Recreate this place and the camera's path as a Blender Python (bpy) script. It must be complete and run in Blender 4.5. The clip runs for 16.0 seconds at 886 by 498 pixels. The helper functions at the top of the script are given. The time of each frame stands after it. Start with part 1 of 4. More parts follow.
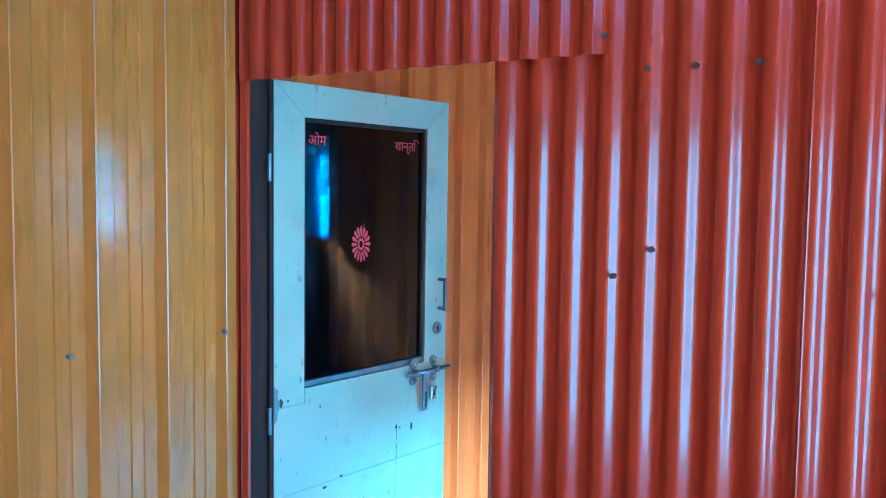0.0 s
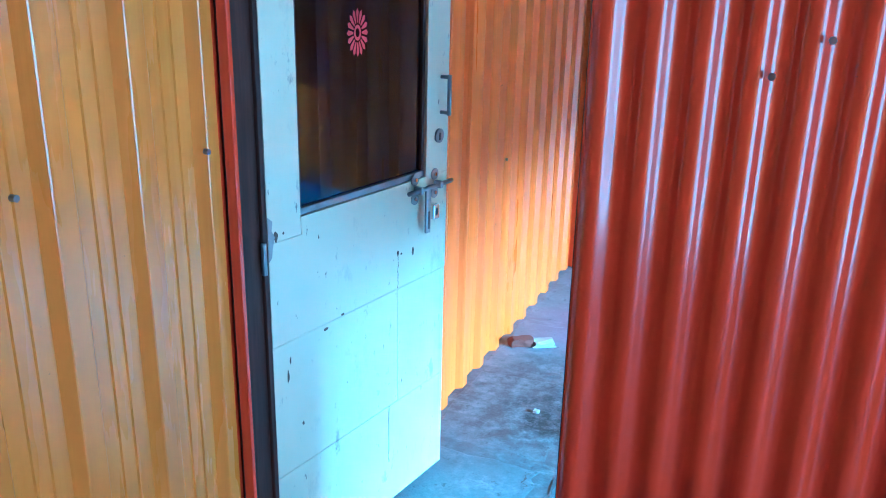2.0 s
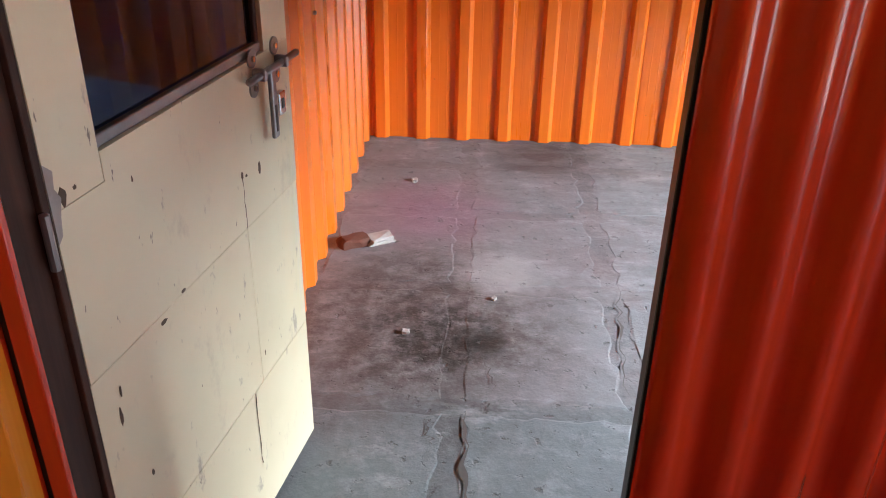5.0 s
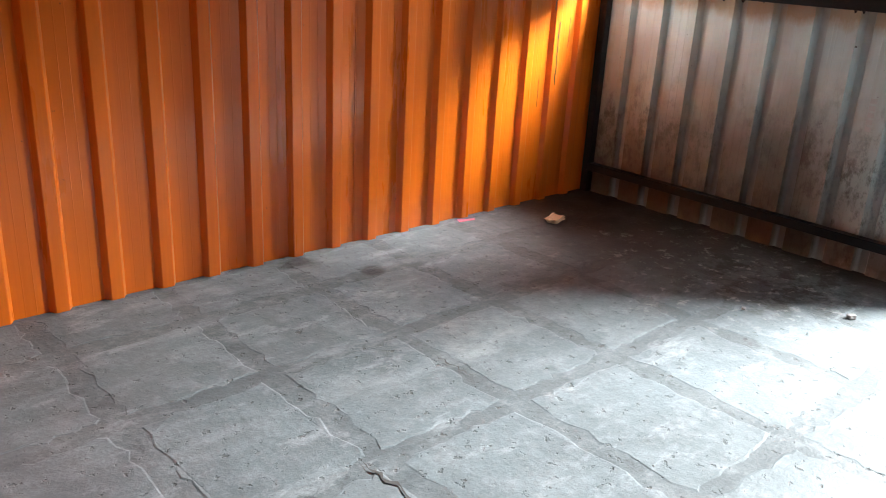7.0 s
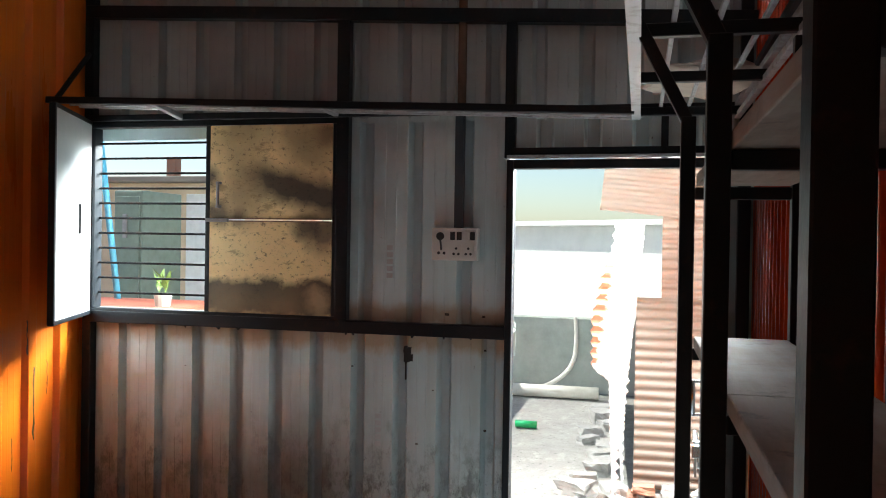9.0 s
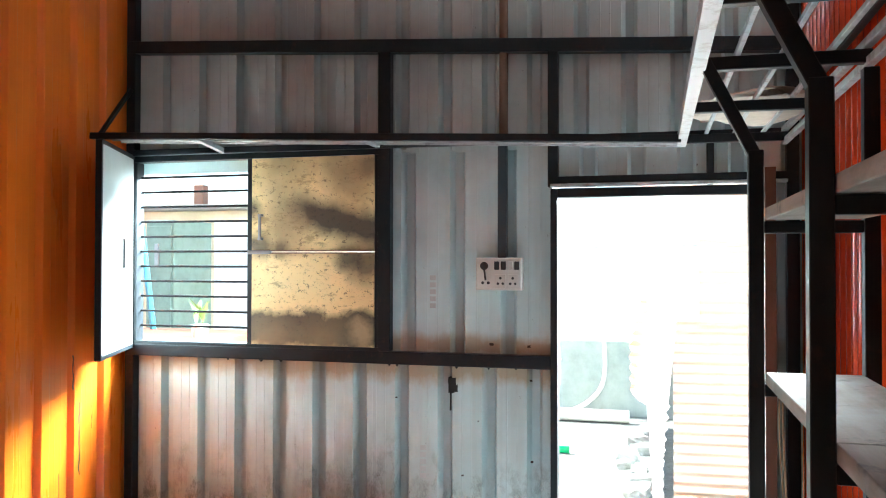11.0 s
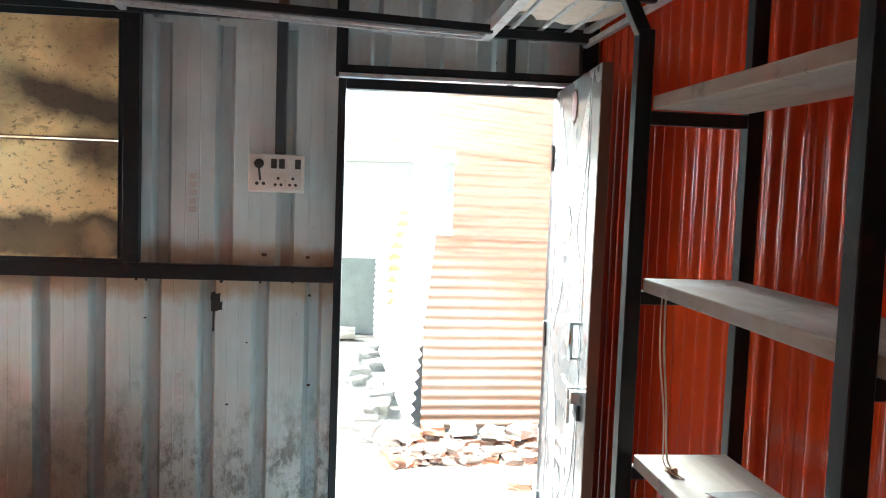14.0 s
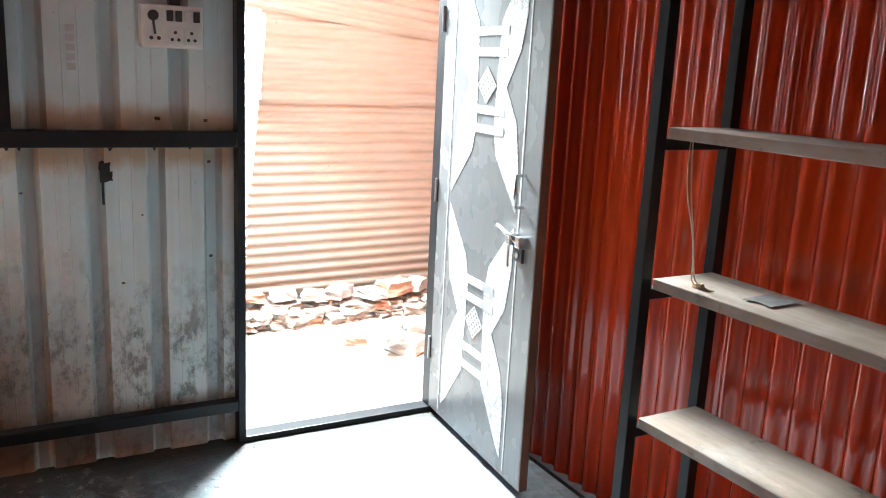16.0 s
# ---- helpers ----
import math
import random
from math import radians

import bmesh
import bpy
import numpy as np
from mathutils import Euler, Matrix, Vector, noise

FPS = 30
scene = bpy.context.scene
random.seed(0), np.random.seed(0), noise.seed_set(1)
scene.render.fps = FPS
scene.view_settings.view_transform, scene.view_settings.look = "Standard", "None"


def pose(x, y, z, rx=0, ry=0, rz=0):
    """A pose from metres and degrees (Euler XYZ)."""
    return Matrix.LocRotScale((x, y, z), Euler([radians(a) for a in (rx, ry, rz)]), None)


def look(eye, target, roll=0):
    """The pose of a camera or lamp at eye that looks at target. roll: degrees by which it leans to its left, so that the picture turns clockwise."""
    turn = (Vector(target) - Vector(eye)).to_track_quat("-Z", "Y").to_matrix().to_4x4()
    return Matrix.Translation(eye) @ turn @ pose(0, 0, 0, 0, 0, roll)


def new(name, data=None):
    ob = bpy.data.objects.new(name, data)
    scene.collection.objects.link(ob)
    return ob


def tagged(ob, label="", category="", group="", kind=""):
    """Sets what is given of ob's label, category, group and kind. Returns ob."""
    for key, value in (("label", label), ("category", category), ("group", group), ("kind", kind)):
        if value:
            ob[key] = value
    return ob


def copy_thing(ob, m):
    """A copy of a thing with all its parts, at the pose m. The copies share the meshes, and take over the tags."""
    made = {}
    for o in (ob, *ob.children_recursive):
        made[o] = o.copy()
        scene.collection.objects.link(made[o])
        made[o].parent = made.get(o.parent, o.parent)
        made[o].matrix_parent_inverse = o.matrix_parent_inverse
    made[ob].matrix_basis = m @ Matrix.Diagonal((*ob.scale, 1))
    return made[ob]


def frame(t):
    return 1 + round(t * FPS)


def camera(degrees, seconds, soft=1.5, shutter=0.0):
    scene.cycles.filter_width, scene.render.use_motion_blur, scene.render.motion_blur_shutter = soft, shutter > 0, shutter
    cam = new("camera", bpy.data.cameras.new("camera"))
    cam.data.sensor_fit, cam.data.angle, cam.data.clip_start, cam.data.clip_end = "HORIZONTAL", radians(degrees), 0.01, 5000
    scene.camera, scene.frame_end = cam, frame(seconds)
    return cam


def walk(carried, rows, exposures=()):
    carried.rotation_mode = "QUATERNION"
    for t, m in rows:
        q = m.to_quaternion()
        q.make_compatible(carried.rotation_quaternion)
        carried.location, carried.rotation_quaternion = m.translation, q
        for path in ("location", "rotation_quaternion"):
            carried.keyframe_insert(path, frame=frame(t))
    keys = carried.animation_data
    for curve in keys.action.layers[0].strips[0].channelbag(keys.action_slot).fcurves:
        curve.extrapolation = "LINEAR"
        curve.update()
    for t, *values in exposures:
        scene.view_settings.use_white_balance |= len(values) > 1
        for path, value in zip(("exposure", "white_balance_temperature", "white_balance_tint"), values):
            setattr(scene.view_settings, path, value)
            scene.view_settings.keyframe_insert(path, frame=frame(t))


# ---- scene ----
cam = camera(56.2, 16.0, soft=1.0)
PATH = [
    (0, (1.707, -1.749, 1.689), (0.694, -0.03, 1.549), 0.8),
    (0.5, (1.465, -1.579, 1.717), (0.496, 0.168, 1.619), -0.4),
    (1, (1.28, -1.428, 1.85), (0.358, 0.319, 1.539), 1.7),
    (1.5, (1.17, -1.48, 1.716), (0.359, 0.29, 1.257), 1.0),
    (2, (1.166, -1.487, 1.654), (0.428, 0.264, 1.029), 1.3),
    (2.5, (1.171, -1.494, 1.618), (0.482, 0.23, 0.872), 2.3),
    (3, (1.132, -1.498, 1.586), (0.48, 0.197, 0.749), 2.6),
    (3.5, (1.062, -1.5, 1.549), (0.485, 0.17, 0.612), 2.5),
    (4, (0.927, -1.384, 1.489), (0.45, 0.278, 0.484), 1.3),
    (4.5, (0.734, -1.081, 1.484), (0.401, 0.613, 0.474), 0.1),
    (5, (0.592, -0.843, 1.505), (0.512, 0.92, 0.564), 1.1),
    (5.2, (0.518, -0.728, 1.524), (0.564, 1.054, 0.617), 1.4),
    (6.2, (0.555, -0.26, 1.47), (1.17, 1.45, 0.66), 2.0),
    (6.75, (0.715, 0.06, 1.42), (1.83, 1.53, 0.66), 2.6),
    (7.3, (0.956, 0.204, 1.341), (2.401, 1.447, 0.737), 3.4),
    (7.5, (0.975, 0.233, 1.393), (2.552, 1.323, 0.821), 3.3),
    (7.7, (1.044, 0.25, 1.426), (2.715, 1.22, 0.906), 2.6),
    (8, (1.059, 0.314, 1.451), (2.828, 1.148, 1.033), 1.9),
    (8.5, (1.135, 0.416, 1.439), (3.012, 1.08, 1.24), 1.7),
    (9, (1.172, 0.405, 1.611), (3.111, 0.893, 1.593), 0.9),
    (9.5, (1.14, 0.423, 1.633), (3.092, 0.852, 1.729), -0.1),
    (10, (1.135, 0.473, 1.665), (3.075, 0.952, 1.752), -0.2),
    (12.5, (1.176, 0.553, 1.604), (3.111, 1.054, 1.547), 1.2),
    (13, (1.219, 0.592, 1.581), (3.194, 0.888, 1.465), 1.2),
    (13.5, (1.416, 0.727, 1.573), (3.409, 0.806, 1.418), 1.4),
    (14, (1.53, 0.929, 1.573), (3.514, 0.729, 1.423), 2.1),
    (14.5, (1.561, 1.236, 1.606), (3.499, 0.757, 1.478), 2.4),
    (15, (1.604, 1.43, 1.597), (3.486, 0.768, 1.454), 2.2),
    (15.5, (1.71, 1.593, 1.557), (3.507, 0.757, 1.287), 2.0),
    (16, (1.699, 1.827, 1.508), (3.41, 0.885, 1.081), 2.8),
]
EXPOSURES = [(0.0, 3.95, 2750, -31), (1.0, 4.15, 2750, -31), (1.5, 4.15, 2850, -28), (2.5, 4.0, 3150, -22), (3.5, 3.8, 4350, -5), (4.2, 3.6, 5500, 6), (5.2, 3.1, 6200, 10),
             (7.3, 2.15, 6600, 7), (7.7, 2.05, 6600, 7), (8.5, 1.8, 6500, 6), (9.0, 1.75, 6300, 3), (9.5, 2.55, 5800, -5), (10.0, 3.1, 5800, -5), (12.5, 3.3, 5800, -4), (13.5, 2.9, 6000, -2), (16.0, 2.5, 6200, 3)]
walk(cam, [(t, look(eye, target, roll)) for t, eye, target, roll in PATH], EXPOSURES)

# ---- light ----
DOOR_WATTS, WINDOW_WATTS, ENTRANCE_WATTS = 230.0, 100.0, 5.4
SUN_TO = Vector((0.08, 0.62, 0.78)).normalized()
world = bpy.data.worlds.new("sky")
scene.world = world
world.use_nodes = True
wn = world.node_tree.nodes
sky = wn.new("ShaderNodeTexSky")
sky.sky_type = "NISHITA"
sky.sun_disc = False
sky.sun_elevation = math.asin(SUN_TO.z)
sky.sun_rotation = math.atan2(SUN_TO.x, SUN_TO.y)
world.node_tree.links.new(sky.outputs[0], wn["Background"].inputs[0])
wn["Background"].inputs[1].default_value = 0.05
sun_data = bpy.data.lights.new("sun", "SUN")
sun_data.energy, sun_data.angle, sun_data.color = 2.0, radians(0.5), (1.0, 0.95, 0.87)
sun = new("sun", sun_data)
# added lamps, out of view, boosting sky light through outer doorway, window and front entrance
for nm, at_, to_, wd, ht, watts in (("door_sky_fill", (6.0, 0.22, 2.42), (2.8, 1.0, 0.3), 0.7, 0.5, DOOR_WATTS), ("window_sky_fill", (5.7, 2.0, 2.75), (3.6, 3.2, 0.6), 1.4, 0.8, WINDOW_WATTS), ("entrance_sky_fill", (4.9, -2.15, 1.03), (0.0, -2.15, 1.03), 2.2, 2.0, ENTRANCE_WATTS)):
    lamp = bpy.data.lights.new(nm, "AREA")
    lamp.shape, lamp.size, lamp.size_y, lamp.energy, lamp.color = "RECTANGLE", wd, ht, watts, (0.95, 0.98, 1.0)
    lamp.spread = radians(100 if nm == "window_sky_fill" else 180)
    new(nm, lamp).matrix_world = look(at_, to_)
sun.matrix_world = look(SUN_TO * 40, (0, 0, 0))


# ---- materials ----
class Mat:
    """A node material under construction: base colour, roughness, metal, and helpers for variation."""

    def __init__(self, name, color=(0.5, 0.5, 0.5), rough=0.6, metal=0.0, spec=0.5):
        self.m = bpy.data.materials.new(name)
        self.m.use_nodes = True
        self.t = self.m.node_tree
        self.b = self.t.nodes["Principled BSDF"]
        self.set("Roughness", rough)
        self.set("Metallic", metal)
        self.set("Specular IOR Level", spec)
        rgb = self.node("ShaderNodeRGB")
        rgb.outputs[0].default_value = (*color, 1)
        self.c = rgb.outputs[0]
        self.h = None
        self.coord = self.node("ShaderNodeTexCoord").outputs["Object"]
        self.place = self.node("ShaderNodeNewGeometry").outputs["Position"]

    def node(self, kind, operation="", blend=""):
        n = self.t.nodes.new(kind)
        if operation:
            n.operation = operation
        if blend:
            n.blend_type = blend
        return n

    def link(self, a, b):
        self.t.links.new(a, b)

    def set(self, name, v):
        self.b.inputs[name].default_value = v

    def noise(self, scale=5.0, detail=4.0, rough=0.6, stretch=(1, 1, 1), world_space=True, shift=(0, 0, 0)):
        mp = self.node("ShaderNodeMapping")
        mp.inputs["Scale"].default_value = stretch
        mp.inputs["Location"].default_value = shift
        self.link(self.place if world_space else self.coord, mp.inputs[0])
        n = self.node("ShaderNodeTexNoise")
        n.inputs["Scale"].default_value, n.inputs["Detail"].default_value, n.inputs["Roughness"].default_value = scale, detail, rough
        self.link(mp.outputs[0], n.inputs["Vector"])
        return n.outputs["Fac"]

    def ramp(self, fac, lo, hi, a=0.0, b=1.0):
        r = self.node("ShaderNodeMapRange")
        r.clamp = True
        for i, v in zip((1, 2, 3, 4), (lo, hi, a, b)):
            r.inputs[i].default_value = v
        self.link(fac, r.inputs[0])
        return r.outputs[0]

    def math(self, op, a, b):
        n = self.node("ShaderNodeMath", operation=op)
        for i, v in enumerate((a, b)):
            if isinstance(v, (int, float)):
                n.inputs[i].default_value = v
            else:
                self.link(v, n.inputs[i])
        return n.outputs[0]

    def tint(self, fac, color, amount=1.0, blend="MIX"):
        n = self.node("ShaderNodeMixRGB", blend=blend)
        f = self.math("MULTIPLY", fac, amount) if amount != 1.0 else fac
        self.link(f, n.inputs[0])
        self.link(self.c, n.inputs[1])
        n.inputs[2].default_value = (*color, 1)
        self.c = n.outputs[0]
        return self

    def axis(self, which):
        s = self.node("ShaderNodeSeparateXYZ")
        self.link(self.place, s.inputs[0])
        return s.outputs["XYZ".index(which)]

    def blob(self, centre, radius, soft=0.6, wobble=0.35, scale=5.0):
        """A stain of about that radius round a place, with a ragged edge."""
        d = self.node("ShaderNodeVectorMath", operation="DISTANCE")
        self.link(self.place, d.inputs[0])
        d.inputs[1].default_value = centre
        n = self.noise(scale, 5.0)
        r = self.math("ADD", self.math("DIVIDE", d.outputs["Value"], radius), self.math("MULTIPLY", self.math("SUBTRACT", n, 0.5), wobble * 4))
        return self.ramp(r, 1.0 - soft, 1.0 + soft, 1.0, 0.0)

    def band(self, axis, centre, half, wobble=0.5, scale=6.0, stretch=(1, 1, 1)):
        """A stain along a line where one coordinate is near a value, with a ragged edge."""
        d = self.math("ABSOLUTE", self.math("SUBTRACT", self.axis(axis), centre), 0.0)
        r = self.math("ADD", self.math("DIVIDE", d, half), self.math("MULTIPLY", self.math("SUBTRACT", self.noise(scale, 5.0, 0.65, stretch), 0.5), wobble * 4))
        return self.ramp(r, 0.4, 1.4, 1.0, 0.0)

    def vary_rough(self, fac, lo, hi):
        self.link(self.ramp(fac, 0.3, 0.7, lo, hi), self.b.inputs["Roughness"])
        return self

    def bump(self, fac, strength=0.3, distance=0.01):
        n = self.node("ShaderNodeBump")
        n.inputs["Strength"].default_value, n.inputs["Distance"].default_value = strength, distance
        self.link(fac, n.inputs["Height"])
        if self.h is not None:
            self.link(self.h, n.inputs["Normal"])
        self.h = n.outputs[0]
        return self

    def random(self):
        return self.node("ShaderNodeObjectInfo").outputs["Random"]

    def done(self):
        self.link(self.c, self.b.inputs["Base Color"])
        if self.h is not None:
            self.link(self.h, self.b.inputs["Normal"])
        return self.m


def plain(name, color, rough=0.5, metal=0.0, spot=None, scale=12.0):
    m = Mat(name, color, rough, metal)
    m.tint(m.ramp(m.noise(scale, 5.0, 0.65), 0.42, 0.72), spot or tuple(c * 0.6 for c in color), 0.6)
    m.bump(m.noise(scale * 4, 3.0), 0.1, 0.003)
    return m.done()


def painted_sheet(name, color, dark, rough=(0.22, 0.42)):
    m = Mat(name, color, 0.3, 0.0, 0.45)
    m.tint(m.ramp(m.noise(1.6, 3.0, 0.5, (1, 1, 0.3)), 0.35, 0.7), dark, 0.3)
    m.tint(m.ramp(m.noise(16.0, 3.0, 0.6, (1, 1, 0.03)), 0.42, 0.7), dark, 0.5)
    m.tint(m.ramp(m.noise(70.0, 2.0, 0.5, (1, 1, 0.012)), 0.45, 0.62), (color[0] * 1.08, color[1] * 1.2, color[2] * 1.3), 0.2)
    m.tint(m.ramp(m.noise(38.0, 4.0, 0.7), 0.70, 0.76), (0.07, 0.04, 0.03), 0.55)
    m.vary_rough(m.noise(7.0, 5.0, 0.6, (1, 1, 0.12)), *rough)
    m.set("Coat Weight", 0.45)
    m.set("Coat Roughness", 0.10)
    m.bump(m.noise(5.0, 3.0, 0.5, (1, 1, 0.35)), 0.07, 0.02)
    m.bump(m.noise(160.0, 2.0), 0.04, 0.002)
    return m.done()


ORANGE = painted_sheet("orange_paint", (0.76, 0.166, 0.009), (0.60, 0.108, 0.005), (0.25, 0.4))
OCHRE = painted_sheet("faded_orange_paint", (0.64, 0.255, 0.022), (0.48, 0.16, 0.012), (0.2, 0.35))
RED = painted_sheet("red_paint", (0.50, 0.042, 0.009), (0.35, 0.021, 0.006), (0.15, 0.28))

g = Mat("grey_white_sheet", (0.60, 0.71, 0.71), 0.42)
g.tint(g.ramp(g.noise(2.2, 4.0), 0.35, 0.7), (0.46, 0.54, 0.53), 0.6)
g.tint(g.ramp(g.noise(14.0, 4.0, 0.6, (1, 1, 0.05)), 0.45, 0.75), (0.42, 0.42, 0.38), 0.4)
g.tint(g.band("Z", 1.16, 0.055, 0.7, 9.0, (1, 1, 0.5)), (0.40, 0.26, 0.12), 0.75)
g.tint(g.band("Z", 1.27, 0.045, 0.6, 9.0, (1, 1, 0.5)), (0.36, 0.23, 0.11), 0.7)
# brownish dirt low down, deepened to paint in the shade below the window
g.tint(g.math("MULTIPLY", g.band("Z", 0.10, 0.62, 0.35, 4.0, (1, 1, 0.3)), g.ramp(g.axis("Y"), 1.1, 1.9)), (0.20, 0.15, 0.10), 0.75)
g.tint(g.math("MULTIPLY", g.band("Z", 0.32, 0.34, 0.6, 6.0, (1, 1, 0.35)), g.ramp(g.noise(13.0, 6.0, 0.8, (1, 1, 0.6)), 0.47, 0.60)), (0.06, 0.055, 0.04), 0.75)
g.tint(g.blob((4.82, 2.02, 0.30), 0.34, 0.6, 0.35), (0.05, 0.037, 0.022), 0.6)
g.tint(g.blob((4.82, 2.75, 0.12), 0.30, 0.6, 0.35), (0.06, 0.042, 0.028), 0.7)
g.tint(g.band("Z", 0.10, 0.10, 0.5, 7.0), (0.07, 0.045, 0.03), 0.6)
# darker above the window and in a band towards the roof
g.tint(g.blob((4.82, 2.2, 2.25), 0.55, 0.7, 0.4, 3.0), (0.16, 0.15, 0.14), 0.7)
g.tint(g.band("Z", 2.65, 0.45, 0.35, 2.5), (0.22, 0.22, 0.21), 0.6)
g.tint(g.ramp(g.noise(30.0, 5.0, 0.7), 0.68, 0.74), (0.09, 0.06, 0.05), 0.8)
# recessed ribs coloured darker and bluer, standing in for shade in the grooves
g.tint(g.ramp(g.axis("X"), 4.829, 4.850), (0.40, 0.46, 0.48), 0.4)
g.vary_rough(g.noise(9.0, 4.0), 0.45, 0.72)
g.bump(g.noise(6.0, 3.0), 0.08, 0.02)
GREY = g.done()
ROOFM = plain("galvanised_roof", (0.72, 0.73, 0.74), 0.5, 0, (0.6, 0.6, 0.6), 3.0)

g = Mat("black_steel", (0.008, 0.011, 0.014), 0.4, 0, 0.25)
g.tint(g.ramp(g.noise(18.0, 5.0, 0.7), 0.58, 0.72), (0.06, 0.03, 0.018), 0.4)
g.tint(g.ramp(g.noise(6.0, 3.0), 0.5, 0.8), (0.02, 0.021, 0.024), 0.6)
g.bump(g.noise(60.0, 3.0), 0.15, 0.003)
BLACK = g.done()

g = Mat("bare_angle_iron", (0.42, 0.43, 0.44), 0.5, 0.2)
g.tint(g.ramp(g.noise(20.0, 5.0, 0.7), 0.5, 0.7), (0.16, 0.12, 0.1), 0.7)
ANGLE = g.done()


def concrete(name, base, dark, light):
    m = Mat(name, base, 0.85, 0.0, 0.3)
    m.tint(m.ramp(m.noise(2.3, 6.0, 0.65), 0.4, 0.68), dark, 0.7)
    m.tint(m.ramp(m.noise(9.0, 6.0, 0.7), 0.50, 0.70), light, 0.6)
    m.tint(m.ramp(m.noise(45.0, 5.0, 0.75), 0.45, 0.70), dark, 0.5)
    m.tint(m.random(), light, 0.12)
    m.tint(m.ramp(m.noise(3.2, 7.0, 0.75, (1, 2.2, 1), shift=(3, 1, 0)), 0.56, 0.66), light, 0.85)
    m.tint(m.ramp(m.noise(5.5, 7.0, 0.75, (2.2, 1, 1), shift=(7, 5, 0)), 0.58, 0.68), dark, 0.9)
    return m


def finish_concrete(m):
    pits = m.ramp(m.noise(24.0, 4.0, 0.6), 0.62, 0.68, 1.0, 0.0)
    m.tint(m.math("SUBTRACT", 1.0, pits), (0.07, 0.07, 0.07), 0.6)
    m.vary_rough(m.noise(3.0, 5.0), 0.42, 0.75)
    m.bump(m.noise(9.0, 6.0, 0.7), 0.4, 0.018)
    m.bump(m.noise(27.0, 5.0, 0.75), 0.25, 0.008)
    m.bump(pits, 0.6, 0.006)
    m.bump(m.noise(90.0, 4.0, 0.7), 0.2, 0.003)
    return m.done()


def stained_concrete(name, base, dark, light):
    """Cement floor of the back room with its spilt dirt, soot and reddish dust, darker towards the outer wall."""
    m = concrete(name, base, dark, light)
    pink = m.math("MULTIPLY", m.blob((0.35, 2.0, 0), 1.05, 0.6, 0.25, 3.0), m.ramp(m.axis("Y"), 1.02, 1.08))
    m.tint(pink, (0.20, 0.14, 0.148), 0.4)
    m.tint(m.blob((0.38, 2.32, 0), 0.24, 0.6, 0.4), (0.22, 0.11, 0.175), 0.5)
    mottle = m.ramp(m.noise(11.0, 6.0, 0.75), 0.36, 0.58)
    m.tint(m.math("MULTIPLY", m.blob((0.40, 1.46, 0), 0.46, 0.35, 0.35, 4.0), mottle), (0.045, 0.036, 0.03), 0.75)
    m.tint(m.math("MULTIPLY", m.blob((0.46, 1.38, 0), 0.18, 0.5, 0.6, 9.0), m.ramp(m.noise(17.0, 6.0, 0.8), 0.40, 0.55)), (0.02, 0.018, 0.016), 0.85)
    m.tint(m.blob((0.62, 1.36, 0), 0.07, 0.5, 0.5, 12.0), (0.02, 0.018, 0.016), 0.9)
    m.tint(m.blob((0.70, 1.80, 0), 0.14, 0.5, 0.6, 9.0), (0.33, 0.33, 0.345), 0.6)
    m.tint(m.blob((0.9, 3.0, 0), 0.2, 0.5, 0.5), (0.04, 0.036, 0.036), 0.8)
    m.tint(m.blob((2.95, 2.85, 0), 0.055, 0.3, 0.4, 8.0), (0.03, 0.03, 0.03), 0.9)
    m.tint(m.blob((2.72, 3.1, 0), 0.08, 0.3, 0.4, 8.0), (0.03, 0.03, 0.03), 0.9)
    # darker into the far corner and along the foot of the outer wall
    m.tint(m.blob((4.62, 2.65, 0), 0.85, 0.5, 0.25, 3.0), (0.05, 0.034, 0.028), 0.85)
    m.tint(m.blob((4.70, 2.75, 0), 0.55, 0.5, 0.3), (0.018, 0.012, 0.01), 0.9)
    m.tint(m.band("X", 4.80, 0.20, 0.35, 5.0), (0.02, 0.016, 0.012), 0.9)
    m.tint(m.math("MULTIPLY", m.blob((4.40, 1.80, 0), 0.45, 0.4, 0.4, 6.0), m.ramp(m.noise(8.0, 6.0, 0.75), 0.46, 0.56)), (0.03, 0.026, 0.02), 0.9)
    m.tint(m.math("MULTIPLY", m.blob((4.25, 1.95, 0), 0.55, 0.4, 0.4, 6.0), m.ramp(m.noise(13.0, 6.0, 0.75, shift=(2, 2, 0)), 0.56, 0.62)), (0.42, 0.41, 0.40), 0.7)
    smear = m.ramp(m.noise(2.6, 7.0, 0.7, (0.6, 2.0, 1), shift=(1, 8, 0)), 0.50, 0.66)
    m.tint(m.math("MULTIPLY", smear, m.blob((2.2, 2.4, 0), 1.3, 0.5, 0.3, 2.0)), (0.30, 0.33, 0.35), 0.5)
    return finish_concrete(m)


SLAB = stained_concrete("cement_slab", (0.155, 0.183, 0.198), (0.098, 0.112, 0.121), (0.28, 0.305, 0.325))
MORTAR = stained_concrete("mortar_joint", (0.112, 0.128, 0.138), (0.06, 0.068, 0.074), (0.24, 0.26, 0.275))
ROOM1_FLOOR = finish_concrete(concrete("dark_cement_floor", (0.11, 0.11, 0.12), (0.06, 0.06, 0.065), (0.2, 0.2, 0.21)))

